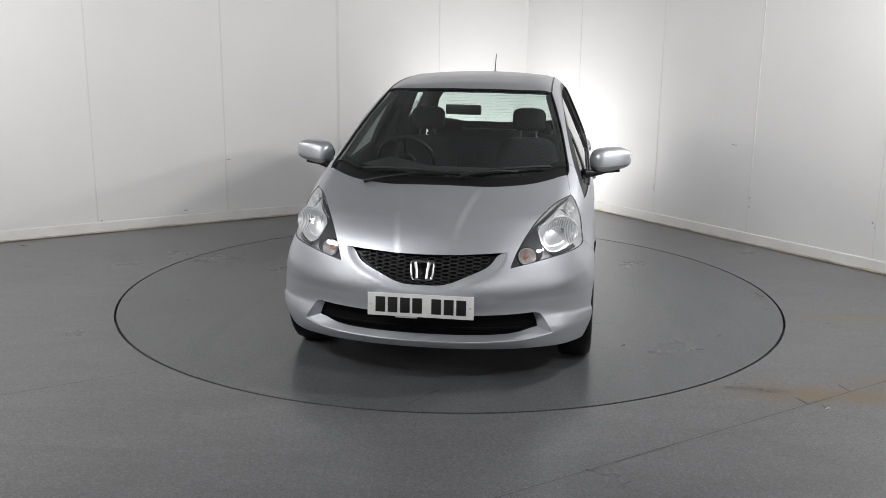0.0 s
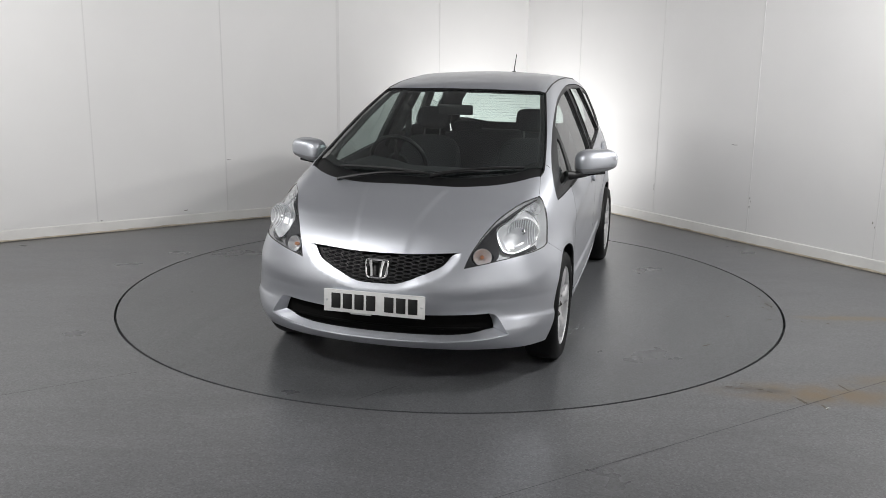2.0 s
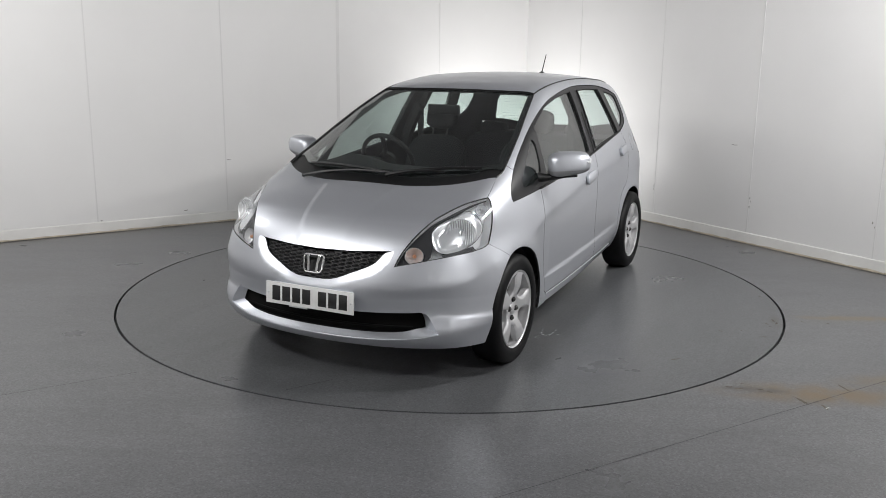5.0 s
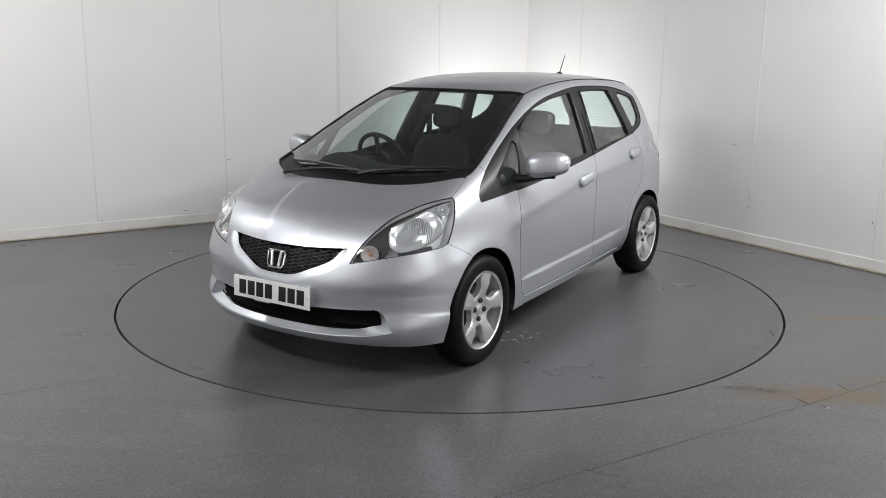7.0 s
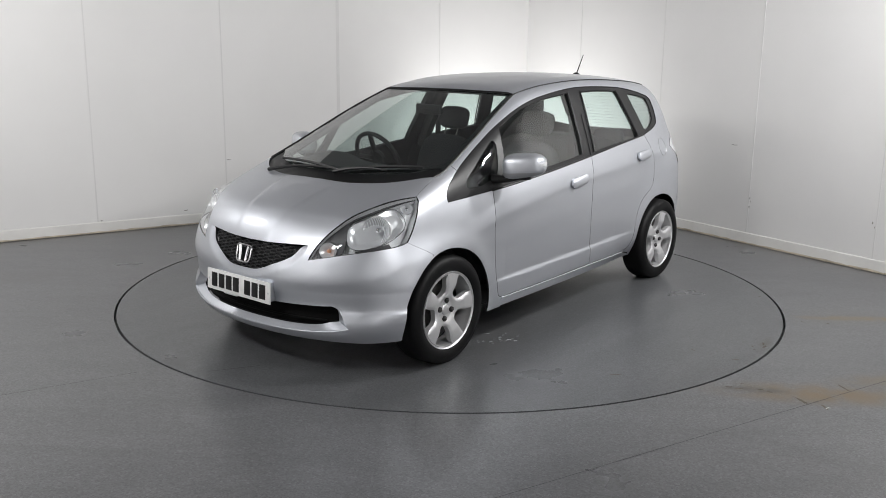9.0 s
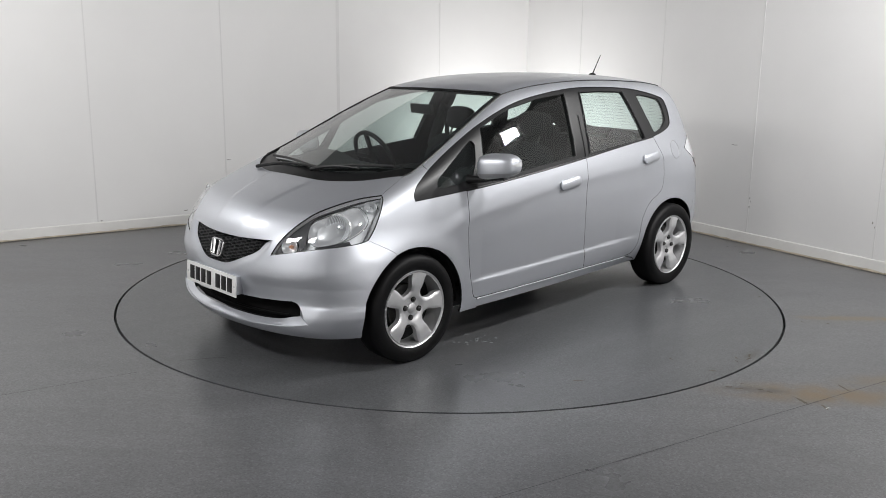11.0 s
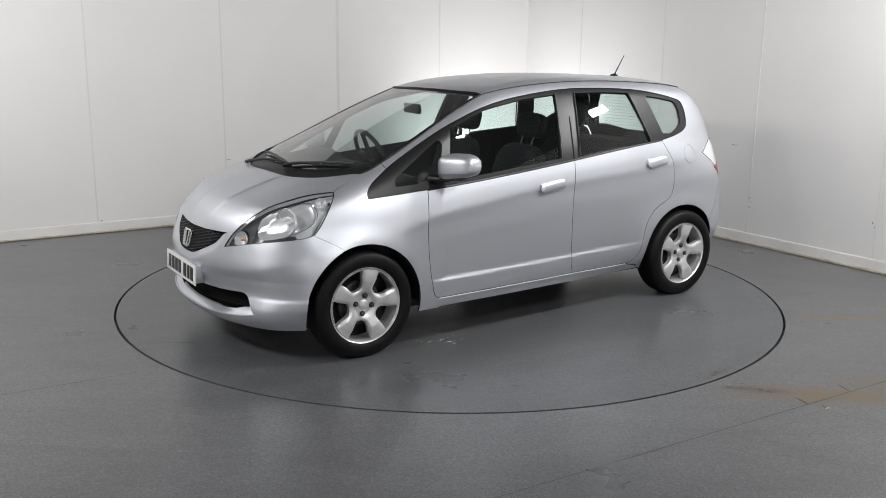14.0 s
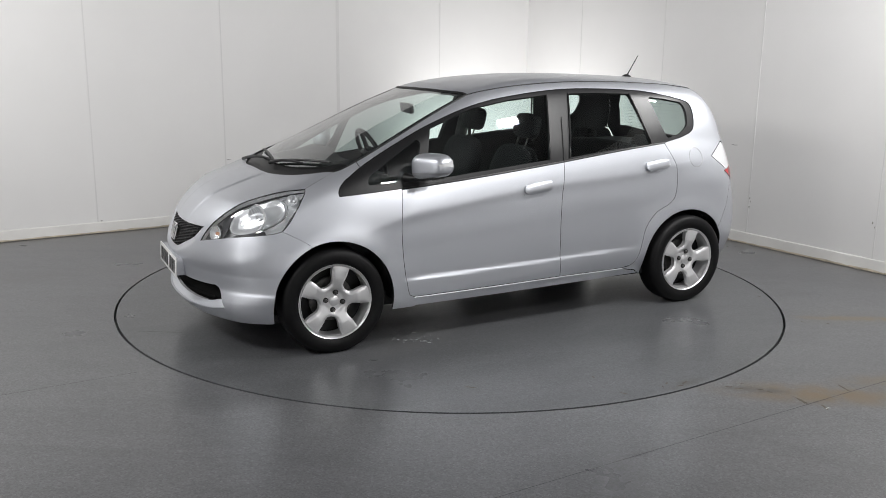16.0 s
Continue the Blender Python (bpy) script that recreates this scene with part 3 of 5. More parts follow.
def panel(name, loop, way, mat, parent, holes=(), gap=0.0015, thick=0.012, lift=0.0, step=0.03, sides="pair", label="", back=None, seam=False, dent=None, single=False):
    """A body panel cut from the skin: loop and holes are 3D lines near it, seen against way (pointing out). sides: pair, one or both."""
    w = np.array(way, float) / np.linalg.norm(way)
    u = np.cross([0, 0, 1.0] if abs(w[2]) < 0.8 else [0, 1.0, 0], w)
    u /= np.linalg.norm(u)
    v = np.cross(w, u)
    flat = lambda l: np.stack([np.asarray(l) @ u, np.asarray(l) @ v], -1)
    flat_loop = inset(flat(loop), gap)
    p2, faces = fill([flat_loop] + [flat(h) for h in holes], step)
    base = (np.asarray(loop) @ w).max() + 0.3
    out, hit = meet(p2[:, :1] * u + p2[:, 1:] * v + w * base, -w[None])
    faces = faces[hit[faces].all(1)]
    if seam:
        out[np.abs(out[:, 1]) < 0.006, 1] = 0.0
    area = np.cross(out[faces[:, 1]] - out[faces[:, 0]], out[faces[:, 2]] - out[faces[:, 0]]) @ w
    faces = np.where((area < 0)[:, None], faces[:, ::-1], faces)
    nrm = normals(out)
    push = np.full(len(out), lift) if dent is None else lift - dent(out)
    outer = out + nrm * push[:, None]
    if dent is not None:
        bent = np.zeros_like(outer)
        n = np.cross(outer[faces[:, 1]] - outer[faces[:, 0]], outer[faces[:, 2]] - outer[faces[:, 0]])
        for k in range(3):
            np.add.at(bent, faces[:, k], n)
        bent /= np.maximum(np.linalg.norm(bent, axis=1, keepdims=True), 1e-12)
        near = (dent(out) > 1e-5)[:, None]
        inner = outer - nrm * thick
        nrm = np.where(near, bent, nrm)
    else:
        inner = outer - nrm * thick
    mats = [mat, back or TRIM]
    if sides == "both":
        return shell(name, outer, inner, faces, nrm, mats, parent, label, both=True, seam=seam, single=single)
    first = shell(name, outer, inner, faces, nrm, mats, parent, label, single=single)
    if sides == "pair":
        return first, shell(name, outer, inner, faces, nrm, mats, parent, label, mirror=True, single=single)
    return first


def snapped(points, n=6):
    """A smooth line through the points, laid on the skin."""
    p = catmull(points, n)
    for _ in range(6):
        p = p - normals(p) * skin(p)[:, None]
    return p


# ---- the car: lines between its panels, on its left half ----
car = empty("car", "silver five-door hatchback parked on the turntable", "car")
OUT = (0, 0.86, 0.5)
HOOD_REAR = snapped([(1.462, 0, 0.945), (1.45, 0.24, 0.94), (1.385, 0.44, 0.945), (1.29, 0.57, 0.95), (1.19, 0.655, 0.965)])
HOOD_SIDE = snapped([(1.19, 0.655, 0.965), (1.28, 0.675, 0.94), (1.37, 0.695, 0.915)])
LAMP_TOP = snapped([(1.37, 0.70, 0.915), (1.49, 0.628, 0.89), (1.60, 0.578, 0.862), (1.695, 0.534, 0.821), (1.78, 0.49, 0.76), (1.847, 0.451, 0.688)])
LAMP_IN = snapped([(1.847, 0.451, 0.688), (1.872, 0.437, 0.65), (1.889, 0.425, 0.613)])
LAMP_LOW = snapped([(1.889, 0.425, 0.613), (1.83, 0.56, 0.643), (1.70, 0.68, 0.66), (1.58, 0.745, 0.676), (1.519, 0.763, 0.692)])
LAMP_REAR = snapped([(1.519, 0.763, 0.692), (1.47, 0.765, 0.75), (1.415, 0.755, 0.84), (1.385, 0.739, 0.907)])
HOOD_FRONT = snapped([(1.847, 0.451, 0.688), (1.882, 0.303, 0.68), (1.902, 0.15, 0.671), (1.909, 0, 0.668)])
GRILLE_LOW = snapped([(1.876, 0.361, 0.676), (1.905, 0.315, 0.62), (1.935, 0.22, 0.575), (1.96, 0.11, 0.532), (1.966, 0, 0.526)])
BUMPER_GAP = snapped([(1.519, 0.763, 0.692), (1.45, 0.79, 0.655), (1.383, 0.818, 0.616)])
DOOR_FRONT = from_side(catmull([(0.835, 0.888), (0.853, 0.689), (0.838, 0.463), (0.812, 0.31)], 8))
DOOR_FOOT = from_side(catmull([(0.812, 0.31), (0.80, 0.28), (0.775, 0.268)], 3))
SILL_A = from_side(catmull([(0.775, 0.268), (-0.233, 0.279)], 16))
SILL_B = from_side(catmull([(-0.233, 0.279), (-0.74, 0.276)], 10))
DOOR_MID = from_side(catmull([(-0.250, 0.992), (-0.222, 0.8), (-0.219, 0.607), (-0.233, 0.279)], 8))
DOOR_REAR = from_side(catmull([(-0.74, 0.276), (-0.81, 0.292), (-0.85, 0.34), (-0.872, 0.42), (-0.90, 0.53), (-0.978, 0.625), (-1.09, 0.68), (-1.137, 0.735), (-1.145, 0.85), (-1.13, 0.945), (-1.08, 1.04), (-1.06, 1.075)], 4))
BELT_A = from_side(catmull([(1.197, 0.862), (1.0, 0.876), (0.835, 0.888)], 6))
BELT_B = from_side(catmull([(0.835, 0.888), (0.5, 0.916), (0.15, 0.95), (-0.250, 0.992)], 6))
BELT_C = from_side(catmull([(-0.250, 0.992), (-0.698, 1.042), (-1.06, 1.075)], 8))
BELT_D = from_side(catmull([(-1.06, 1.075), (-1.20, 1.10), (-1.30, 1.128), (-1.345, 1.155)], 4))
GLASS_TOP = from_side(catmull([(1.155, 0.945), (1.028, 1.024), (0.809, 1.135), (0.59, 1.233), (0.322, 1.325), (0.044, 1.38), (-0.379, 1.42), (-0.873, 1.41), (-1.15, 1.375), (-1.33, 1.335)], 6))
GLASS_NOSE = from_side(catmull([(1.197, 0.862), (1.20, 0.885), (1.185, 0.915), (1.155, 0.945)], 3))
GLASS_TAIL = from_side(catmull([(-1.33, 1.335), (-1.365, 1.31), (-1.375, 1.25), (-1.362, 1.19), (-1.345, 1.155)], 4))
SCREEN_SIDE = snapped([(1.19, 0.655, 0.965), (1.10, 0.665, 1.013), (0.809, 0.625, 1.155), (0.576, 0.582, 1.268), (0.30, 0.53, 1.392)])
ROOF_FRONT = snapped([(0.30, 0.53, 1.392), (0.345, 0.3, 1.40), (0.365, 0, 1.405)])
ROOF_SIDE = snapped([(0.30, 0.53, 1.392), (0.0, 0.525, 1.44), (-0.5, 0.515, 1.47), (-1.0, 0.50, 1.455), (-1.45, 0.48, 1.41)])
ROOF_REAR = snapped([(-1.45, 0.48, 1.41), (-1.50, 0.25, 1.43), (-1.52, 0, 1.44)])
HATCH_SIDE = snapped([(-1.45, 0.48, 1.41), (-1.58, 0.56, 1.25), (-1.62, 0.63, 1.08), (-1.64, 0.64, 1.06)])
TAIL_FRONT = snapped([(-1.606, 0.652, 1.061), (-1.53, 0.685, 1.01), (-1.466, 0.714, 0.965)])
TAIL_LOW = snapped([(-1.466, 0.714, 0.965), (-1.56, 0.70, 0.885), (-1.651, 0.687, 0.808)])
REAR_GAP = from_side(catmull([(-1.655, 0.805), (-1.63, 0.70), (-1.60, 0.60), (-1.53, 0.485)], 5))
JOINT = snapped([(1.10, 0.665, 1.013), (1.085, 0.685, 1.0), (1.06, 0.70, 1.003)])
ARCH_F1, ARCH_F2 = arch(1.25, -14, 67), arch(1.25, 67, 193, n=30)
ARCH_R = arch(-1.25, -12, 145, n=34)


def rev(a):
    return a[::-1]


# hood, roof, bumper and the rest of the skin
half_hood = outline(HOOD_REAR, HOOD_SIDE, LAMP_TOP, HOOD_FRONT[1:])
panel("hood", half_hood, (0.42, 0, 0.9), PAINT, car, sides="both", seam=True, gap=0.0, step=0.012)
panel("roof", outline(ROOF_FRONT[::-1], ROOF_SIDE, ROOF_REAR), (0, 0, 1), PAINT, car, back=HEADLINER, sides="both", seam=True, gap=0.0, step=0.05)
CUT = min(range(len(SCREEN_SIDE)), key=lambda i: abs(SCREEN_SIDE[i][0] - 1.08))
J = min(range(len(GLASS_TOP)), key=lambda i: abs(GLASS_TOP[i][0] - 1.06))
fender = outline(rev(HOOD_SIDE)[:1], HOOD_SIDE[1:], rev(LAMP_REAR), BUMPER_GAP, ARCH_F2, from_side([(0.80, 0.205), (0.765, 0.205)]), from_side([(0.772, 0.262)]), rev(DOOR_FOOT), rev(DOOR_FRONT), rev(BELT_A), GLASS_NOSE, GLASS_TOP[:J + 1], rev(SCREEN_SIDE[:CUT + 1]))
panel("fender", fender, (0.1, 0.80, 0.58), PAINT, car, step=0.02)
side = outline(SCREEN_SIDE[CUT:], ROOF_SIDE, HATCH_SIDE[:-1], TAIL_FRONT, TAIL_LOW, REAR_GAP, rev(ARCH_R), from_side([(-0.898, 0.216), (-0.852, 0.247), (-0.765, 0.265)]), DOOR_REAR, BELT_D, rev(GLASS_TAIL), rev(GLASS_TOP[J:]))
panel("side_frame", side, (-0.15, 0.84, 0.52), PAINT, car, step=0.02)
front_door = panel("front_door", outline(BELT_B, DOOR_MID, rev(SILL_A), rev(DOOR_FOOT), rev(DOOR_FRONT)), OUT, PAINT, car, step=0.0125)
rear_door = panel("rear_door", outline(BELT_C, rev(DOOR_REAR), rev(SILL_B), rev(DOOR_MID)), OUT, PAINT, car, step=0.0125)
panel("sill", outline(SILL_A, SILL_B, from_side([(-0.77, 0.262), (-0.85, 0.245), (-0.895, 0.222), (-0.7, 0.218), (-0.5, 0.216), (0.2, 0.214), (0.772, 0.212)])), (0, 0.95, 0.3), PAINT, car)
for flip in (1, -1):
    bm = bmesh.new()
    tube(bm, [(p + np.array([0, -0.001, -0.007])) * np.array([1, flip, 1]) for p in np.vstack([SILL_A, SILL_B[1:]])], 0.0055, 8)
    part("sill_edge", bm, PAINT, car)


def from_front(points):
    p = np.array(points, float)
    return meet(np.stack([np.full(len(p), 2.4), p[:, 0], p[:, 1]], -1), np.array([[-1.0, 0, 0]]))[0]


INTAKE_TOP = from_front(catmull([(0, 0.374), (0.287, 0.378), (0.49, 0.384), (0.545, 0.388)], 6))
WEDGE_OUT = from_front(catmull([(0.545, 0.388), (0.575, 0.375), (0.605, 0.335), (0.638, 0.278)], 5))
LIP_OUT = from_front(catmull([(0.638, 0.278), (0.55, 0.259), (0.42, 0.247), (0.25, 0.241), (0, 0.240)], 6))
WEDGE_IN = from_front(catmull([(0.540, 0.384), (0.556, 0.374), (0.568, 0.350), (0.578, 0.316)], 5))
LIP_IN = from_front(catmull([(0.578, 0.316), (0.48, 0.281), (0.36, 0.262), (0.22, 0.255), (0, 0.254)], 6))
LIP = catmull([(1.60, 0.79, 0.197), (1.75, 0.69, 0.195), (1.87, 0.45, 0.196), (1.905, 0.2, 0.197), (1.915, 0, 0.197)])
MID_LOW = from_front([(0, z) for z in np.linspace(0.197, 0.240, 4)])
MID_HIGH = from_front([(0, z) for z in np.linspace(0.374, 0.526, 9)])


def near_grille(p):
    """The bumper sinks towards the grille's edge."""
    q = p * np.array([1, 1, 1.0])
    q[:, 1] = np.abs(q[:, 1])
    line = np.vstack([GRILLE_LOW[:, 1:], rev(GRILLE_LOW)[:, 1:] + 1e-6])
    d = edge_distance(line, q[:, 1:])
    low = q[:, 2] < 0.69
    return 0.013 * step01((0.050 - d) / 0.046) * low


bumper = outline(MID_HIGH[:-1], rev(GRILLE_LOW), HOOD_FRONT[:4][::-1], LAMP_IN, LAMP_LOW, BUMPER_GAP, rev(ARCH_F1), LIP, MID_LOW, rev(LIP_OUT), rev(WEDGE_OUT), rev(INTAKE_TOP))
front_bumper = panel("front_bumper", bumper, (0.78, 0.62, 0.05), PAINT, car, sides="both", seam=True, gap=0.0, step=0.015, dent=near_grille)


def ledge(name, outer, inner, depth, mat, parent, apart=False):
    """A strip from a line on the skin to a line set back behind it, on both halves."""
    bm = bmesh.new()
    back = inner - normals(inner) * depth
    for flip in (1, -1):
        a = [bm.verts.new(p * np.array([1, flip, 1])) for p in outer]
        m = [bm.verts.new((p * 0.8 + q * 0.2) * np.array([1, flip, 1])) for p, q in zip(outer, back)]
        b = [bm.verts.new(p * np.array([1, flip, 1])) for p in back]
        for r0, r1 in ((a, m), (m, b)):
            for i in range(len(a) - 1):
                bm.faces.new((r0[i], r0[i + 1], r1[i + 1], r1[i]) if flip > 0 else (r0[i + 1], r0[i], r1[i], r1[i + 1]))
        if apart:
            bmesh.ops.recalc_face_normals(bm, faces=bm.faces)
            part(name, bm, mat, parent)
            bm = bmesh.new()
    if apart:
        bm.free()
        return
    bmesh.ops.remove_doubles(bm, verts=bm.verts, dist=0.0005)
    bmesh.ops.recalc_face_normals(bm, faces=bm.faces)
    part(name, bm, mat, parent)


ledge("lower_lip", LIP_OUT, LIP_IN, 0.045, PAINT, front_bumper)
bm = bmesh.new()
tube(bm, list(LIP_OUT - normals(LIP_OUT) * 0.003) + [(p - n * 0.003) * np.array([1, -1, 1]) for p, n in zip(rev(LIP_OUT)[1:], normals(rev(LIP_OUT)[1:]))], 0.006, 8)
part("lip_edge", bm, PAINT, front_bumper)
ledge("intake_corner", WEDGE_OUT, WEDGE_IN, 0.045, PAINT, front_bumper, apart=True)
panel("grille", outline(GRILLE_LOW, rev(HOOD_FRONT)[:-3]), (1, 0, 0.25), BLACK, car, sides="both", seam=True, gap=0.0, lift=-0.035, step=0.03)
BIG = from_front(np.array([(0, 0.40), (0.5, 0.41), (0.58, 0.40), (0.585, 0.33), (0.47, 0.27), (0.3, 0.24), (0, 0.235)]))
lower_grille = panel("lower_grille", BIG, (1, 0.1, 0), VOID, car, sides="both", seam=True, gap=0.0, lift=-0.06, step=0.03)
COWL = snapped([(1.36, 0, 0.985), (1.35, 0.24, 0.985), (1.295, 0.40, 0.985), (1.22, 0.52, 0.99), (1.13, 0.60, 1.0), (1.10, 0.665, 1.013)])
panel("cowl", outline(HOOD_REAR, SCREEN_SIDE[1:6], rev(COWL)), (0.42, 0, 0.9), BLACK, car, sides="both", seam=True, gap=0.0, lift=-0.012)
screen = outline(COWL, SCREEN_SIDE[6:], ROOF_FRONT)
panel("windscreen", screen, (0.55, 0, 0.83), PANE, car, sides="both", seam=True, gap=0.0, lift=-0.004, single=True, step=0.04, label="tinted windscreen glass", back=PANE)


def wheel():
    """An alloy wheel, its axle along y, outer face towards +y; five broad spokes."""
    hub = new("wheel")
    bm = bmesh.new()
    lathe(bm, [(0.205, -0.085), (0.235, -0.092), (0.272, -0.088), (0.290, -0.075), (0.297, -0.06), (0.298, -0.03), (0.298, 0.03), (0.297, 0.06), (0.291, 0.076),
               (0.275, 0.089), (0.250, 0.093), (0.228, 0.090), (0.212, 0.080), (0.205, 0.070)], steps=72)
    part("tyre", bm, RUBBER, hub)
    bm = bmesh.new()
    lathe(bm, [(0.150, -0.07), (0.19, -0.07), (0.198, -0.04), (0.195, 0.05), (0.203, 0.078), (0.211, 0.084), (0.213, 0.078), (0.207, 0.06), (0.203, -0.06), (0.205, -0.085)], steps=72)
    part("barrel", bm, ALLOY, hub)
    ring = np.array([(0.200 * math.cos(a), 0.200 * math.sin(a)) for a in np.linspace(0, math.tau, 64, endpoint=False)])
    pockets = []
    for k in range(5):
        a = radians(-79 + 72 * k)
        c, s = math.cos(a), math.sin(a)
        half = [(0.090, 0.014), (0.097, 0.030), (0.116, 0.041), (0.145, 0.051), (0.168, 0.063), (0.184, 0.075), (0.194, 0.040)]
        shape = np.array([(0.088, 0.0)] + [(u, -v) for u, v in half] + [(0.1965, 0.0)] + half[::-1])
        shape = round_corners(shape, 0.007, 4)
        pockets.append(np.stack([shape[:, 0] * c - shape[:, 1] * s, shape[:, 0] * s + shape[:, 1] * c], -1))
    p2, faces = fill([ring] + pockets, 0.0075)
    r = np.hypot(p2[:, 0], p2[:, 1])
    ang = np.arctan2(p2[:, 1], p2[:, 0])
    ridge = 0.5 + 0.5 * np.cos(5 * (ang + radians(79)) + math.pi)
    depth = 0.052 + 0.028 * np.clip((r - 0.03) / 0.1, 0, 1) + 0.007 * (ridge - 0.6) * np.clip((r - 0.06) / 0.05, 0, 1) * np.clip((0.2 - r) / 0.03, 0, 1)
    depth = depth - 0.006 * np.exp(-((r - 0.055) / 0.012) ** 2)
    edge_of = np.min([edge_distance(q, p2) for q in pockets], axis=0)
    depth = depth - 0.008 * step01((0.011 - edge_of) / 0.009) * np.clip((0.197 - r) / 0.02, 0, 1)
    front = np.stack([p2[:, 0], depth, p2[:, 1]], -1)
    back = front - np.array([0, 0.03, 0])
    area = np.cross(front[faces[:, 1]] - front[faces[:, 0]], front[faces[:, 2]] - front[faces[:, 0]])[:, 1]
    faces = np.where((area < 0)[:, None], faces[:, ::-1], faces)
    n = np.zeros_like(front)
    for f in faces:
        n[f] += np.cross(front[f[1]] - front[f[0]], front[f[2]] - front[f[0]])
    n /= np.maximum(np.linalg.norm(n, axis=1, keepdims=True), 1e-12)
    shell("rim", front, back, faces, n, [ALLOY, ALLOY], hub)
    bm = bmesh.new()
    lathe(bm, [(0.001, 0.062), (0.022, 0.061), (0.028, 0.056), (0.03, 0.046)], steps=32)
    part("centre_cap", bm, ALLOY, hub)
    for k in range(4):
        a = radians(10 + 90 * k)
        bm = bmesh.new()
        lathe(bm, [(0.001, 0.008), (0.006, 0.008), (0.009, 0.004), (0.0095, -0.012)], steps=12)
        nut = part("lug_nut", bm, STEEL, hub)
        nut.location = (0.05 * math.cos(a), 0.062, 0.05 * math.sin(a))
        # dark ring whose colour stands for the shade of the nut's recess
        bm = bmesh.new()
        lathe(bm, [(0.0095, 0.0), (0.0145, 0.0015), (0.015, -0.01)], steps=16)
        seat = part("nut_recess_shade", bm, TRIM, hub)
        seat.location = (0.05 * math.cos(a), 0.0605, 0.05 * math.sin(a))
    bm = bmesh.new()
    lathe(bm, [(0.001, 0.0), (0.09, 0.0), (0.125, 0.004), (0.125, -0.018), (0.001, -0.018)], steps=40)
    part("brake_disc", bm, STEEL, hub)
    bm = bmesh.new()
    lathe(bm, [(0.001, -0.03), (0.2, -0.03)], steps=40)
    part("hub_back", bm, BLACK, hub)
    return hub


first = wheel()
first.parent = car
first.location = (1.25, 0.742, 0.292)
for x, y, spin in ((-1.25, 0.725, 0), (1.25, -0.742, 180), (-1.25, -0.725, 180)):
    w = copy_thing(first, pose(x, y, 0.292, 0, 0, spin))
    w.parent = car


# ---- glasshouse ----
def side_loop(points, r=0.02):
    return from_side(round_corners(np.array(points, float), r))


QUARTER_LIGHT = [(1.03, 0.915), (1.022, 0.958), (0.784, 1.106), (0.70, 1.155), (0.678, 1.13), (0.715, 1.03), (0.765, 0.955), (0.90, 0.922)]
FRONT_GLASS = [(0.60, 1.215), (0.328, 1.312), (0.05, 1.362), (-0.225, 1.388), (-0.19, 1.2), (-0.15, 1.008), (0.522, 0.942), (0.69, 0.922), (0.645, 1.07)]
REAR_GLASS = [(-0.385, 1.394), (-0.60, 1.398), (-0.856, 1.388), (-0.93, 1.18), (-0.955, 1.07), (-0.60, 1.045), (-0.30, 1.014), (-0.34, 1.2)]
TAIL_GLASS = [(-1.01, 1.368), (-1.15, 1.352), (-1.30, 1.325), (-1.322, 1.27), (-1.305, 1.18), (-1.22, 1.13), (-1.10, 1.10)]
HOLES = [side_loop(QUARTER_LIGHT), side_loop(FRONT_GLASS, 0.014), side_loop(REAR_GLASS, 0.014), side_loop(TAIL_GLASS, 0.03)]
glass_loop = outline(rev(GLASS_NOSE), BELT_A, BELT_B, BELT_C, BELT_D, rev(GLASS_TAIL), rev(GLASS_TOP))
panel("window_frame", glass_loop, OUT, FRAME, car, holes=HOLES, gap=0.0, lift=-0.005, thick=0.02, step=0.03, label="satin black window surround")
for name, pts in (("quarter_light", QUARTER_LIGHT), ("front_window", FRONT_GLASS), ("rear_window", REAR_GLASS), ("rear_quarter_window", TAIL_GLASS)):
    c = np.mean(pts, 0)
    panel(name, from_side([c + (np.array(p) - c) * 1.015 for p in pts]), OUT, PRIVACY, car, gap=0.0, lift=-0.011, step=0.05, single=True, label="tinted side glass")
# slim rubber lines: sills of the windows, window guides, pillar joints
for flip in (1, -1):
    f = np.array([1, flip, 1])
    for name, run, r in (("belt_moulding", np.vstack([BELT_B, BELT_C[1:]]), 0.006), ("roof_ditch_strip", ROOF_SIDE, 0.005), ("screen_seal", SCREEN_SIDE, 0.005)):
        bm = bmesh.new()
        tube(bm, [p * f for p in run], r, 6)
        part(name, bm, BLACK, car)
    for top_x, top_z, low_x, low_z, name in ((-0.225, 1.388, -0.15, 1.008, "window_guide"), (-0.856, 1.388, -0.955, 1.07, "window_guide"), (-0.385, 1.394, -0.30, 1.014, "window_guide")):
        bm = bmesh.new()
        run = from_side(catmull([(top_x, top_z), ((top_x + low_x) / 2, (top_z + low_z) / 2), (low_x, low_z)], 5))
        tube(bm, [p * f for p in run], 0.005, 6)
        part(name, bm, BLACK, car)
    # the shut line between the doors, up the pillar
    bm = bmesh.new()
    run = from_side(catmull([(-0.252, 0.995), (-0.27, 1.11), (-0.295, 1.25)], 6))
    tube(bm, [p * f + np.array([0, -0.003 * flip, 0]) for p in run], 0.0035, 6)
    part("pillar_joint", bm, TRIM, car)
bm = bmesh.new()
tube(bm, [p for p in ROOF_FRONT] + [p * np.array([1, -1, 1]) for p in rev(ROOF_FRONT)[1:]], 0.006, 6)
part("screen_top_seal", bm, BLACK, car)
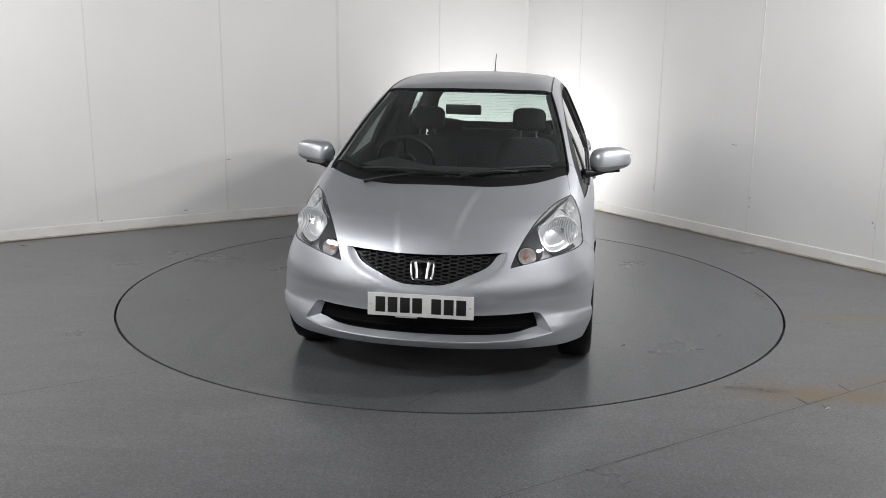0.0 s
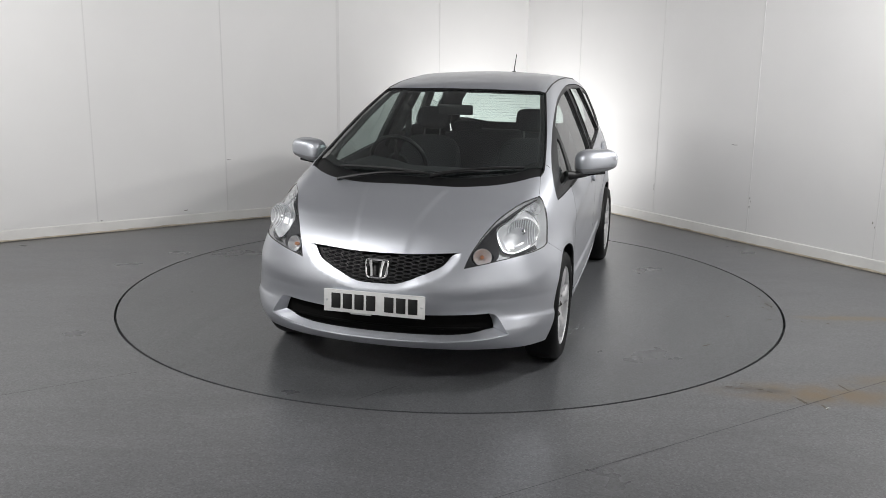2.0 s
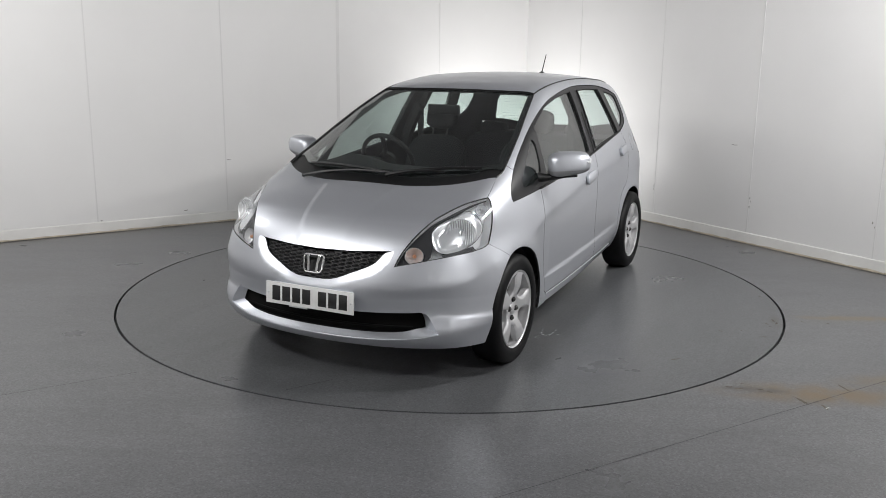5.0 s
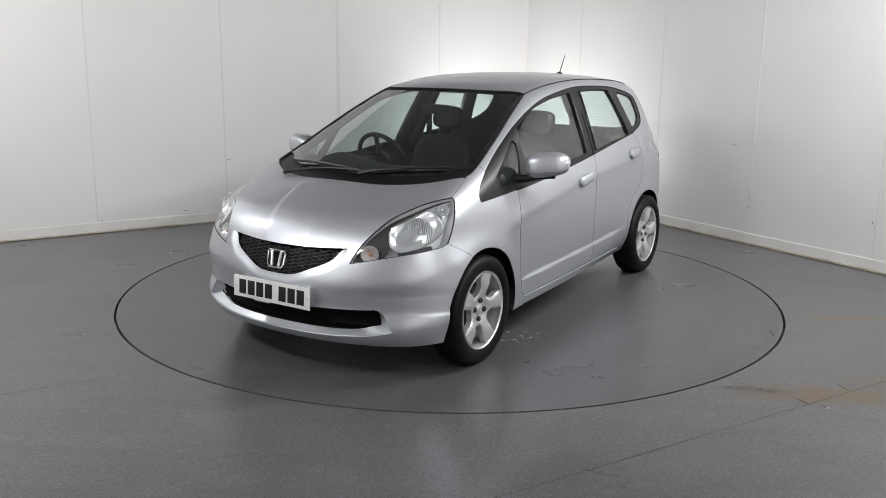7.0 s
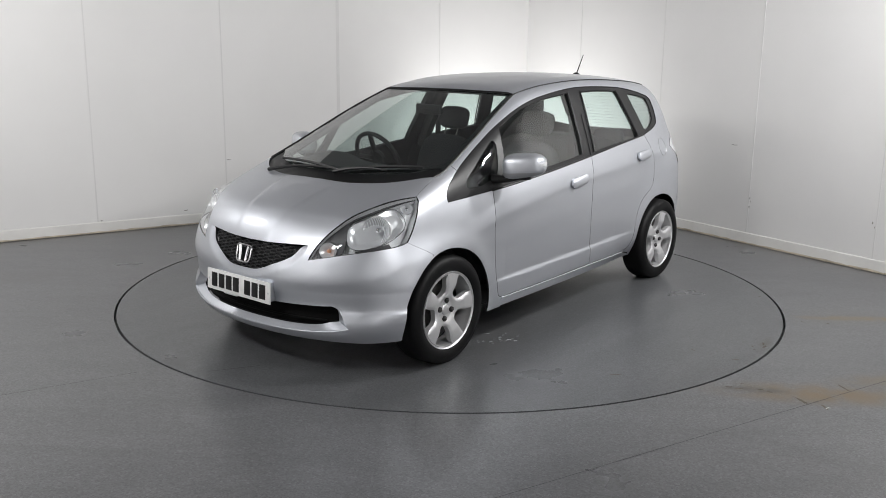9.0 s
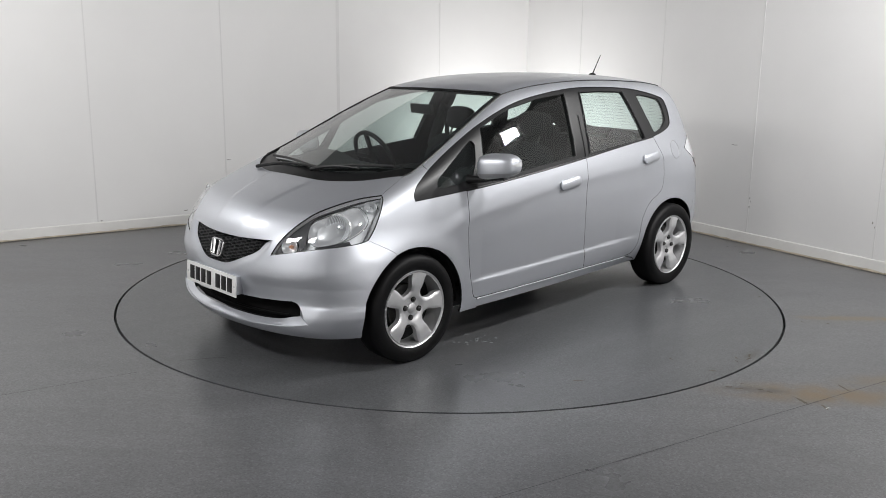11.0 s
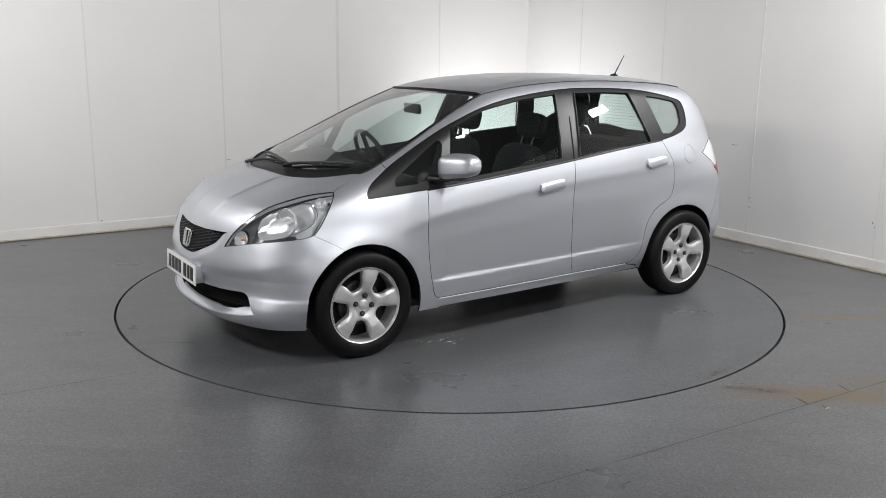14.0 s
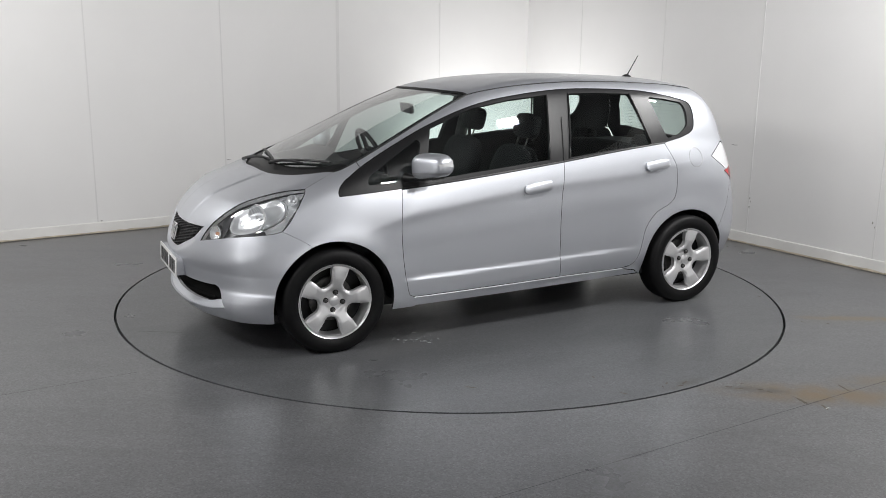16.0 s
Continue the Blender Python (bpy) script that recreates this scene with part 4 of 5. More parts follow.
# dark border printed on the windscreen
def band(a, b, name, mat, lift):
    bm = bmesh.new()
    for flip in (1, -1):
        f = np.array([1, flip, 1])
        pa, _ = meet(a + np.array([0.3, 0, 0.5]), np.array([[-0.514, 0, -0.857]]))
        pb, _ = meet(b + np.array([0.3, 0, 0.5]), np.array([[-0.514, 0, -0.857]]))
        pa, pb = pa + normals(pa) * lift, pb + normals(pb) * lift
        va, vb = [bm.verts.new(p * f) for p in pa], [bm.verts.new(p * f) for p in pb]
        for i in range(len(va) - 1):
            bm.faces.new((va[i], va[i + 1], vb[i + 1], vb[i]) if flip > 0 else (va[i + 1], va[i], vb[i], vb[i + 1]))
        if abs(a[0][1]) > 0.01 and abs(a[-1][1]) > 0.01:
            part(name, bm, mat, car)
            bm = bmesh.new()
    bmesh.ops.remove_doubles(bm, verts=bm.verts, dist=0.0005)
    if len(bm.verts):
        part(name, bm, mat, car)
    else:
        bm.free()


edge = SCREEN_SIDE[7:]
band(edge, edge - np.array([0, 0.030, 0]), "screen_border", GLOSSY, -0.007)
band(ROOF_FRONT, ROOF_FRONT + np.array([0.035, 0, -0.014]), "screen_border", GLOSSY, -0.007)
band(COWL, COWL + np.array([-0.05, -0.004, 0.022]), "screen_border", GLOSSY, -0.007)

# ---- lamps ----
BOWL, SIGNAL, SIDELAMP = (1.632, 0.664, 0.760), (1.818, 0.500, 0.660), (1.44, 0.688, 0.848)
lens_loop = outline(LAMP_TOP, LAMP_IN, LAMP_LOW, LAMP_REAR)
FACE = (0.72, 0.52, 0.42)


def toward(base, over, share, n):
    """A line part of the way from one line to another, both resampled to n points."""
    def even(l):
        d = np.concatenate([[0], np.cumsum(np.linalg.norm(np.diff(l, axis=0), axis=1))])
        s = np.linspace(0, d[-1], n)
        return np.stack([np.interp(s, d, l[:, k]) for k in range(3)], -1)
    share = np.broadcast_to(np.asarray(share, float), (n,))[:, None]
    return even(base) * (1 - share) + even(over) * share


UPPER = np.vstack([rev(LAMP_IN), rev(LAMP_TOP)[1:]])
LOWER = np.vstack([LAMP_LOW, LAMP_REAR[1:-2]])
housings = panel("headlight", lens_loop, FACE, REFLECT, car, gap=0.004, lift=-0.055, step=0.025, label="clear halogen headlight with bright reflector", back=BLACK)
for k, h in enumerate(housings):
    flip = 1 if k == 0 else -1
    f = np.array([1, flip, 1])
    def add(name, loop, mat, lift, single=False, thick=0.006, step=0.02, label="", dent=None):
        ob = panel(name, loop, FACE, mat, h, gap=0.0, lift=lift, step=step, sides="one", single=single, thick=thick, label=label, dent=dent)
        if flip < 0:
            ob.scale = (1, -1, 1)
        return ob
    along = np.linspace(0, 1, 28)
    add("bezel", outline(toward(UPPER, LOWER, 0.02, 28), rev(toward(UPPER, LOWER, 0.07 + 0.91 * step01((0.44 - along) / 0.24), 28))[:-2]), BEZEL, -0.024, step=0.009, label="dark grey inner bezel", dent=lambda p: 0.027 * step01((0.056 - np.linalg.norm(p - np.array(SIGNAL), axis=1)) / 0.012))
    add("lower_bezel", outline(toward(UPPER, LOWER, 0.90, 28)[9:17], rev(toward(UPPER, LOWER, 0.985, 28)[9:17])), BEZEL, -0.026)
    # the wide bright bowl that holds the main reflector, with its rim
    over, under = toward(UPPER, LOWER, 0.11, 28), toward(UPPER, LOWER, 0.91, 28)
    scoop = round_corners(np.array([over[10], over[16], over[22], under[22], under[15], under[8]]), 0.3, 7)
    scoop = scoop[[i for i in range(len(scoop)) if np.linalg.norm(scoop[i] - scoop[i - 1]) > 1e-3]]
    def hollow(p, ring=scoop):
        d = np.min(np.linalg.norm(p[:, None] - dense(ring, 0.008)[None], axis=2), axis=1)
        return 0.034 * step01(d / 0.045)
    add("bowl_surround", scoop, BOWLMAT, -0.018, step=0.009, dent=hollow)
    bm = bmesh.new()
    tube(bm, [(p - m * 0.018) * f for p, m in zip(scoop, normals(scoop))], 0.0022, 6, closed=True)
    part("bowl_rim", bm, CHROME, h)
    bm = bmesh.new()
    tube(bm, [(p - m * 0.004) * f for p, m in zip(lens_loop, normals(lens_loop))], 0.0042, 6, closed=True)
    part("lens_seal", bm, BLACK, h)
    for share in (0.42, 0.50, 0.58, 0.66):
        bm = bmesh.new()
        run = toward(UPPER, LOWER, share, 28)[22:27]
        tube(bm, [(p - m * 0.050) * f for p, m in zip(run, normals(run))], 0.0022, 5)
        part("reflector_rib", bm, BEZEL, h)
    # walls of the housing
    bm = bmesh.new()
    mid = lens_loop.mean(0)
    ring = mid + (lens_loop - mid) * 0.985
    nn = normals(ring)
    a = [bm.verts.new((p - n * 0.002) * f) for p, n in zip(ring, nn)]
    b = [bm.verts.new((p - n * 0.058) * f) for p, n in zip(ring, nn)]
    for i in range(len(a)):
        j = (i + 1) % len(a)
        bm.faces.new((a[i], a[j], b[j], b[i]))
    bmesh.ops.recalc_face_normals(bm, faces=bm.faces)
    part("housing", bm, REFLECT, h)
    # main bowl, indicator bowl, side lamp
    for name, at, r, depth, aim, mat in (("main_reflector", BOWL, 0.072, 0.050, (0.90, 0.30, 0.12), BOWLMAT), ("indicator", SIGNAL, 0.042, 0.03, (0.88, 0.35, 0.2), BOWLMAT), ("side_lamp", SIDELAMP, 0.030, 0.025, (0.7, 0.6, 0.35), BOWLMAT)):
        bm = bmesh.new()
        prof = [(r * 1.12, -0.004), (r * 1.06, 0.003), (r, 0.0)] + [(r * s, -depth * (1 - s * s)) for s in (0.85, 0.65, 0.45, 0.25, 0.1, 0.01)]
        lathe(bm, prof, "Z", 36)
        q = Vector(aim).to_track_quat("Z", "Y").to_matrix().to_4x4()
        m = Matrix.Translation(at) @ q @ Matrix.Diagonal((1.0, 0.92, 1, 1))
        bmesh.ops.transform(bm, matrix=m, verts=bm.verts)
        if flip < 0:
            bmesh.ops.scale(bm, vec=(1, -1, 1), verts=bm.verts)
            bmesh.ops.reverse_faces(bm, faces=bm.faces)
        bowl = part(name, bm, mat, h)
        bm = bmesh.new()
        lathe(bm, [(0.001, 0.0), (0.010, -0.004), (0.014, -0.015), (0.011, -0.035), (0.009, -depth)] if r > 0.05 else [(0.001, -0.004), (0.007, -0.007), (0.010, -0.014), (0.008, -depth)], "Z", 16)
        bmesh.ops.transform(bm, matrix=Matrix.Translation(at) @ q, verts=bm.verts)
        if flip < 0:
            bmesh.ops.scale(bm, vec=(1, -1, 1), verts=bm.verts)
            bmesh.ops.reverse_faces(bm, faces=bm.faces)
        part("bulb", bm, ORANGE if name == "indicator" else CHROME, bowl)
        if r > 0.05:
            for s in np.linspace(-0.8, 0.8, 11):
                bm = bmesh.new()
                h0 = r * math.sqrt(1 - s * s) * 0.96
                rows = []
                for tz in np.linspace(-1, 1, 9):
                    rr = min(1, math.hypot(s, tz * h0 / r))
                    rows.append((s * r, tz * h0, -depth * (1 - rr * rr) + 0.002))
                tube(bm, rows, 0.0028, 5)
                bmesh.ops.transform(bm, matrix=m, verts=bm.verts)
                if flip < 0:
                    bmesh.ops.scale(bm, vec=(1, -1, 1), verts=bm.verts)
                    bmesh.ops.reverse_faces(bm, faces=bm.faces)
                part("flute", bm, REFLECT, bowl)
    add("lens", lens_loop, LENS, -0.002, single=True, step=0.03, label="clear plastic lens")
# tail lamps
TAIL_REAR = from_side(catmull([(-1.66, 0.805), (-1.70, 0.86), (-1.69, 0.95), (-1.65, 1.03), (-1.606, 1.061)], 4))
tails = panel("tail_light", outline(TAIL_FRONT, TAIL_LOW, TAIL_REAR), (-0.5, 0.8, 0.2), WHITE, car, gap=0.002, lift=0.001, step=0.02, label="clear and red tail light")
red = from_side(round_corners(np.array([(-1.575, 0.872), (-1.69, 0.892), (-1.665, 0.815)]), 0.008))
for k, tl in enumerate(tails):
    ob = panel("red_lens", red, (-0.5, 0.8, 0.2), RED, tl, gap=0.0, lift=0.004, step=0.02, thick=0.004, sides="one")
    if k:
        ob.scale = (1, -1, 1)

# ---- tail ----
ARCH_REAR_LOW = arch(-1.25, 193, 146, n=12)
panel("rear_bumper", outline(rev(REAR_GAP), [(-1.75, 0.58, 0.80), (-1.83, 0.3, 0.80), (-1.85, 0, 0.80)], [(-1.885, 0, 0.65), (-1.895, 0, 0.45), (-1.87, 0, 0.27), (-1.84, 0, 0.2)], [(-1.78, 0.4, 0.2), (-1.68, 0.62, 0.21)], ARCH_REAR_LOW), (-0.75, 0.66, 0.05), PAINT, car, sides="both", seam=True, gap=0.0, step=0.05)
HATCH = outline(rev(ROOF_REAR), HATCH_SIDE[:-1], [(-1.66, 0.63, 0.95), (-1.74, 0.58, 0.81)], [(-1.83, 0.3, 0.81), (-1.85, 0, 0.81)])
REAR_SCREEN = np.array([(-1.60, 0.0, 1.39), (-1.585, 0.25, 1.385), (-1.56, 0.43, 1.36), (-1.60, 0.52, 1.22), (-1.645, 0.56, 1.05), (-1.735, 0.3, 1.03), (-1.755, 0.0, 1.03)])
panel("tailgate", outline(HATCH[:len(HATCH)], [(-1.80, 0, 0.98), (-1.77, 0, 1.03)], rev(REAR_SCREEN), [(-1.57, 0, 1.41)]), (-0.85, 0, 0.5), PAINT, car, sides="both", seam=True, gap=0.0, step=0.05)
panel("rear_screen", REAR_SCREEN, (-0.85, 0, 0.5), PANE, car, sides="both", seam=True, gap=0.0, lift=-0.006, single=True, step=0.06, label="tinted rear window")
for z in np.linspace(1.08, 1.35, 12):
    bm = bmesh.new()
    w = 0.50 - (z - 1.1) * 0.3
    run, _ = meet(np.array([(-2.6, y, z) for y in np.linspace(-w, w, 9)]), np.array([[1.0, 0, 0]]))
    tube(bm, run + np.array([0.012, 0, 0]), 0.0007, 4)
    part("heater_wire", bm, TRIM, car)

# ---- underside and wheel housings ----
bm = bmesh.new()
box(bm, (2.0, 1.40, 0.10), (0, 0, 0.245), 0.03)
box(bm, (0.95, 0.86, 0.30), (1.35, 0, 0.36), 0.04)
# added tray behind the lip, blocks light so the floor below stays dark
flat = [(p[0] - 0.15, p[1] * 0.90) for p in LIP[:-1]]
flat = [(1.3, 0.5)] + flat + [(x, -y) for x, y in rev(flat)] + [(1.3, -0.5)]
low = [bm.verts.new((x, y, 0.168)) for x, y in flat]
high = [bm.verts.new((x, y, 0.21)) for x, y in flat]
bm.faces.new(low)
bm.faces.new(high)
for i in range(len(flat)):
    j = (i + 1) % len(flat)
    bm.faces.new((low[i], low[j], high[j], high[i]))
bmesh.ops.recalc_face_normals(bm, faces=bm.faces)
box(bm, (0.70, 0.90, 0.28), (-1.40, 0, 0.36), 0.04)
part("underbody_with_shade_tray", bm, TRIM, car)
for x in (1.25, -1.25):
    for flip in (1, -1):
        bm = bmesh.new()
        rings = []
        for y in (0.42, 0.60, 0.775 if x > 0 else 0.745):
            rings.append([bm.verts.new((x + 0.352 * math.cos(a), (y - (0.10 * max(0, -math.cos(a)) if x < 0 and y > 0.7 else 0)) * flip, 0.285 + 0.352 * math.sin(a))) for a in np.radians(np.linspace(-4, 184, 40))])
        for r0, r1 in zip(rings, rings[1:]):
            for i in range(39):
                bm.faces.new((r0[i], r0[i + 1], r1[i + 1], r1[i]))
        bm.faces.new(rings[0])
        bmesh.ops.recalc_face_normals(bm, faces=bm.faces)
        part("wheel_housing", bm, TRIM, car)

# ---- fittings outside ----
def handle(x0, z0, x1, z1, door):
    """A pull handle over its scooped cup."""
    cx, cz = (x0 + x1) / 2, (z0 + z1) / 2
    tilt = math.atan2(z1 - z0, x1 - x0)
    cup = [(cx + 0.100 * math.cos(a) * math.cos(tilt) - 0.050 * math.sin(a) * math.sin(tilt), cz - 0.012 + 0.100 * math.cos(a) * math.sin(tilt) + 0.050 * math.sin(a) * math.cos(tilt)) for a in np.linspace(0, math.tau, 24, endpoint=False)]
    loop = from_side(cup)
    cen = loop.mean(0)
    def dish(p):
        u = (p[:, 0] - cen[0]) * math.cos(tilt) + (p[:, 2] - cen[2]) * math.sin(tilt)
        v = -(p[:, 0] - cen[0]) * math.sin(tilt) + (p[:, 2] - cen[2]) * math.cos(tilt)
        return 0.022 * step01(1.05 - np.hypot(u / 0.100, v / 0.050)) - 0.0012
    for k, d in enumerate(door):
        ob = panel("handle_cup", loop, (0, 1, 0.1), PAINT, d, gap=0.0, thick=0.003, lift=0.0, step=0.009, sides="one", dent=dish)
        if k:
            ob.scale = (1, -1, 1)
    grip = [(cx + u * math.cos(tilt) - v * math.sin(tilt), cz + 0.004 + u * math.sin(tilt) + v * math.cos(tilt)) for u, v in ((-0.104, 0.004), (-0.075, 0.032), (0.085, 0.032), (0.104, 0.012), (0.098, -0.022), (-0.085, -0.031))]
    loop = side_loop(grip, 0.018)

    def rounded(p):
        u = (p[:, 0] - cx) * math.cos(tilt) + (p[:, 2] - cz - 0.004) * math.sin(tilt)
        v = -(p[:, 0] - cx) * math.sin(tilt) + (p[:, 2] - cz - 0.004) * math.cos(tilt)
        return 0.014 * np.clip(np.abs(v - 0.001) / 0.034, 0, 1.1) ** 3 + 0.012 * np.clip(np.abs(u) / 0.104, 0, 1.1) ** 6

    for k, d in enumerate(door):
        ob = panel("handle", loop, (0, 1, 0.1), PAINT, d, gap=0.0, thick=0.014, lift=0.026, step=0.008, sides="one", dent=rounded, back=PAINT)
        if k:
            ob.scale = (1, -1, 1)


handle(0.062, 0.832, -0.142, 0.862, front_door)
handle(-0.866, 0.924, -1.075, 0.948, rear_door)
# fuel flap outline
a = np.linspace(0, math.tau, 32)
flap = from_side(np.stack([-1.318 + 0.058 * np.cos(a), 0.972 + 0.062 * np.sin(a)], -1))
bm = bmesh.new()
tube(bm, flap[:-1], 0.0022, 5, closed=True)
part("fuel_flap_joint", bm, SHADE_JOINT_SILVER, car)


def door_mirror(flip):
    """A swept mirror shell on a black foot, with indicator and glass."""
    f = Vector((1, flip, 1))
    bm = bmesh.new()
    bmesh.ops.create_uvsphere(bm, u_segments=40, v_segments=24, radius=1)
    for v in bm.verts:
        p = v.co
        q = [math.copysign(abs(c) ** 0.62, c) for c in p]
        x = q[0] * (0.085 if q[0] > 0 else 0.045)
        y = q[1] * 0.122
        z = q[2] * (0.076 if q[2] > 0 else 0.060) * (1 - 0.13 * q[1])
        v.co = (x, y, z + 0.006 * q[1])
    m = Matrix.Translation((0.70, 0.905, 1.018)) @ pose(0, 0, 0, 4, 0, 24)
    bmesh.ops.transform(bm, matrix=m, verts=bm.verts)
    bmesh.ops.scale(bm, vec=f, verts=bm.verts)
    bmesh.ops.recalc_face_normals(bm, faces=bm.faces)
    lower = bm.copy()
    shell_ob = part("door_mirror", bm, PAINT, car, "silver door mirror with indicator")
    middle = m @ Vector((0, 0, -0.002))
    up = (m.to_3x3() @ Vector((0, 0, 1))) * f
    # the lower half again in darker silver, for the dark floor it reflects
    bmesh.ops.bisect_plane(lower, geom=list(lower.verts) + list(lower.edges) + list(lower.faces), plane_co=(m @ Vector((0, 0, -0.026))) * f, plane_no=up, clear_outer=True)
    bmesh.ops.translate(lower, vec=-(middle * f), verts=lower.verts)
    bmesh.ops.scale(lower, vec=(1.015, 1.015, 1.015), verts=lower.verts)
    bmesh.ops.translate(lower, vec=middle * f, verts=lower.verts)
    part("shaded_lower_half", lower, SHADE_JOINT_SILVER, shell_ob, "mirror's lower half, its floor reflection put into a darker silver")
    bm = bmesh.new()
    lathe(bm, [(0.001, 0.0), (0.8, 0.0), (0.95, -0.03), (1.0, -0.1), (1.0, -0.3)], "X", 40)
    bmesh.ops.scale(bm, vec=(-0.02, 0.108, 0.060), verts=bm.verts)
    bmesh.ops.transform(bm, matrix=m @ pose(-0.047, 0, 0), verts=bm.verts)
    bmesh.ops.scale(bm, vec=f, verts=bm.verts)
    bmesh.ops.recalc_face_normals(bm, faces=bm.faces)
    part("mirror_glass", bm, MIRROR, shell_ob)
    bm = bmesh.new()
    tube(bm, [(0.80, 0.755, 0.945), (0.78, 0.80, 0.945), (0.745, 0.86, 0.955), (0.72, 0.89, 0.965)], [0.030, 0.022, 0.020, 0.022], 12)
    bmesh.ops.scale(bm, vec=f, verts=bm.verts)
    bmesh.ops.recalc_face_normals(bm, faces=bm.faces)
    part("mirror_foot", bm, BLACK, shell_ob)
    bm = bmesh.new()
    box(bm, (0.10, 0.15, 0.016), (0.715, 0.88, 0.955), 0.007, pose(0, 0, 0, 4, 0, 24).to_3x3())
    bmesh.ops.scale(bm, vec=f, verts=bm.verts)
    bmesh.ops.recalc_face_normals(bm, faces=bm.faces)
    part("mirror_base", bm, BLACK, shell_ob)
    # indicator: a wedge on the outer end
    bm = bmesh.new()
    n = 10
    top, low = [], []
    for i in range(n):
        s = i / (n - 1)
        ang = radians(42 + 84 * s)
        ex = 1.03 * math.copysign(abs(math.cos(ang)) ** 0.62, math.cos(ang)) * (0.085 if math.cos(ang) > 0 else 0.045)
        ey = 1.03 * 0.122 * math.sin(ang) ** 0.62
        half_h = 0.003 + 0.020 * s
        top.append(bm.verts.new((ex, ey, 0.016 + half_h)))
        low.append(bm.verts.new((ex, ey, 0.014 - half_h * 0.7)))
    for i in range(n - 1):
        bm.faces.new((low[i], low[i + 1], top[i + 1], top[i]))
    extra = bmesh.ops.extrude_face_region(bm, geom=list(bm.faces))["geom"]
    bmesh.ops.scale(bm, vec=(0.9, 0.9, 1), verts=[g for g in extra if isinstance(g, bmesh.types.BMVert)])
    bmesh.ops.transform(bm, matrix=m, verts=bm.verts)
    bmesh.ops.scale(bm, vec=f, verts=bm.verts)
    bmesh.ops.recalc_face_normals(bm, faces=bm.faces)
    part("mirror_indicator", bm, WHITE, shell_ob, "clear indicator lens")


door_mirror(1)
door_mirror(-1)

# antenna
bm = bmesh.new()
lathe(bm, [(0.026, 0), (0.022, 0.010), (0.012, 0.018), (0.001, 0.02)], "Z", 20)
bmesh.ops.transform(bm, matrix=Matrix.Translation((-1.29, 0, 1.476)) @ Matrix.Diagonal((1.5, 1, 1, 1)), verts=bm.verts)
aerial = part("antenna_base", bm, BLACK, car)
bm = bmesh.new()
tube(bm, [(-1.295, 0, 1.488), (-1.384, 0, 1.628)], [0.0045, 0.0028], 8)
part("antenna_rod", bm, BLACK, aerial)


def wiper(pivot, tip, blade_a, blade_b):
    def on(p, lift):
        q, _ = meet(np.array([[p[0], p[1], 1.6]]), np.array([[0, 0, -1.0]]))
        return Vector(q[0] + normals(q)[0] * lift)
    arm = bmesh.new()
    s = np.linspace(0, 1, 9)
    tube(arm, [on((pivot[0] + (tip[0] - pivot[0]) * k, pivot[1] + (tip[1] - pivot[1]) * k), 0.012 + 0.014 * math.sin(k * math.pi)) for k in s], [0.011 - 0.005 * k for k in s], 8)
    ob = part("wiper_arm", arm, BLACK, car)
    blade = bmesh.new()
    tube(blade, [on((blade_a[0] + (blade_b[0] - blade_a[0]) * k, blade_a[1] + (blade_b[1] - blade_a[1]) * k), 0.010) for k in s], 0.008, 6)
    part("wiper_blade", blade, BLACK, ob)


wiper((1.42, -0.42), (1.362, 0.10), (1.275, -0.46), (1.372, 0.16))
wiper((1.39, 0.10), (1.282, 0.40), (1.352, 0.12), (1.175, 0.57))

# ---- front: mesh, badge, number plate ----
def grille_mesh():
    """Flat honeycomb, joined as one piece."""
    bm = bmesh.new()
    loop = np.vstack([GRILLE_LOW[:, 1:], rev(HOOD_FRONT)[:-3, 1:]])
    full = np.vstack([loop, rev(loop) * np.array([-1, 1])])
    w, hgt = 0.050, 0.0175
    row = 0
    z = 0.52
    while z < 0.70:
        y = -0.45 + (row % 2) * w * 0.75
        while y < 0.42:
            pts = [(y + dx * w * 0.5, z + dz * hgt * 0.5) for dx, dz in ((-0.5, -1), (0.5, -1), (1, 0), (0.5, 1), (-0.5, 1), (-1, 0))]
            if inside(full, np.array(pts)).sum() >= 5 and not (abs(y) < 0.045 and 0.56 < z < 0.63):
                o = from_front_flat(pts, -0.012)
                c = o.mean(0)
                i = c + (o - c) * np.array([1, 0.88, 0.74])
                b = i - np.array([0.014, 0, 0])
                vo, vi, vb = ([bm.verts.new(p) for p in q] for q in (o, i, b))
                for k in range(6):
                    j = (k + 1) % 6
                    bm.faces.new((vo[k], vo[j], vi[j], vi[k]))
                    bm.faces.new((vi[k], vi[j], vb[j], vb[k]))
            y += w * 1.5
        z += hgt * 0.5
        row += 1
    return bm


def from_front_flat(pts, lift):
    p = from_front(pts)
    return p + normals(p) * lift


part("grille_mesh", grille_mesh(), GRILLE, car, "black honeycomb grille mesh")
badge_at = from_front([(0, 0.597)])[0]
tilt = pose(badge_at[0] + 0.004, 0, 0.597, 0, -14, 0)
bm = bmesh.new()
ring = round_corners(np.array([(-0.059, 0.043), (0.059, 0.043), (0.049, -0.045), (-0.049, -0.045)]), 0.018, 5)
tube(bm, [tilt @ Vector((0, y, z)) for y, z in ring], 0.0055, 8, closed=True)
badge = part("badge", bm, CHROME, car, "plain chrome badge")
for flip in (1, -1):
    bm = bmesh.new()
    tube(bm, [tilt @ Vector((0.001, flip * y, z)) for y, z in ((0.034, 0.039), (0.026, 0.0), (0.023, -0.040))], [0.011, 0.008, 0.0085], 8)
    part("badge_bar", bm, CHROME, badge)
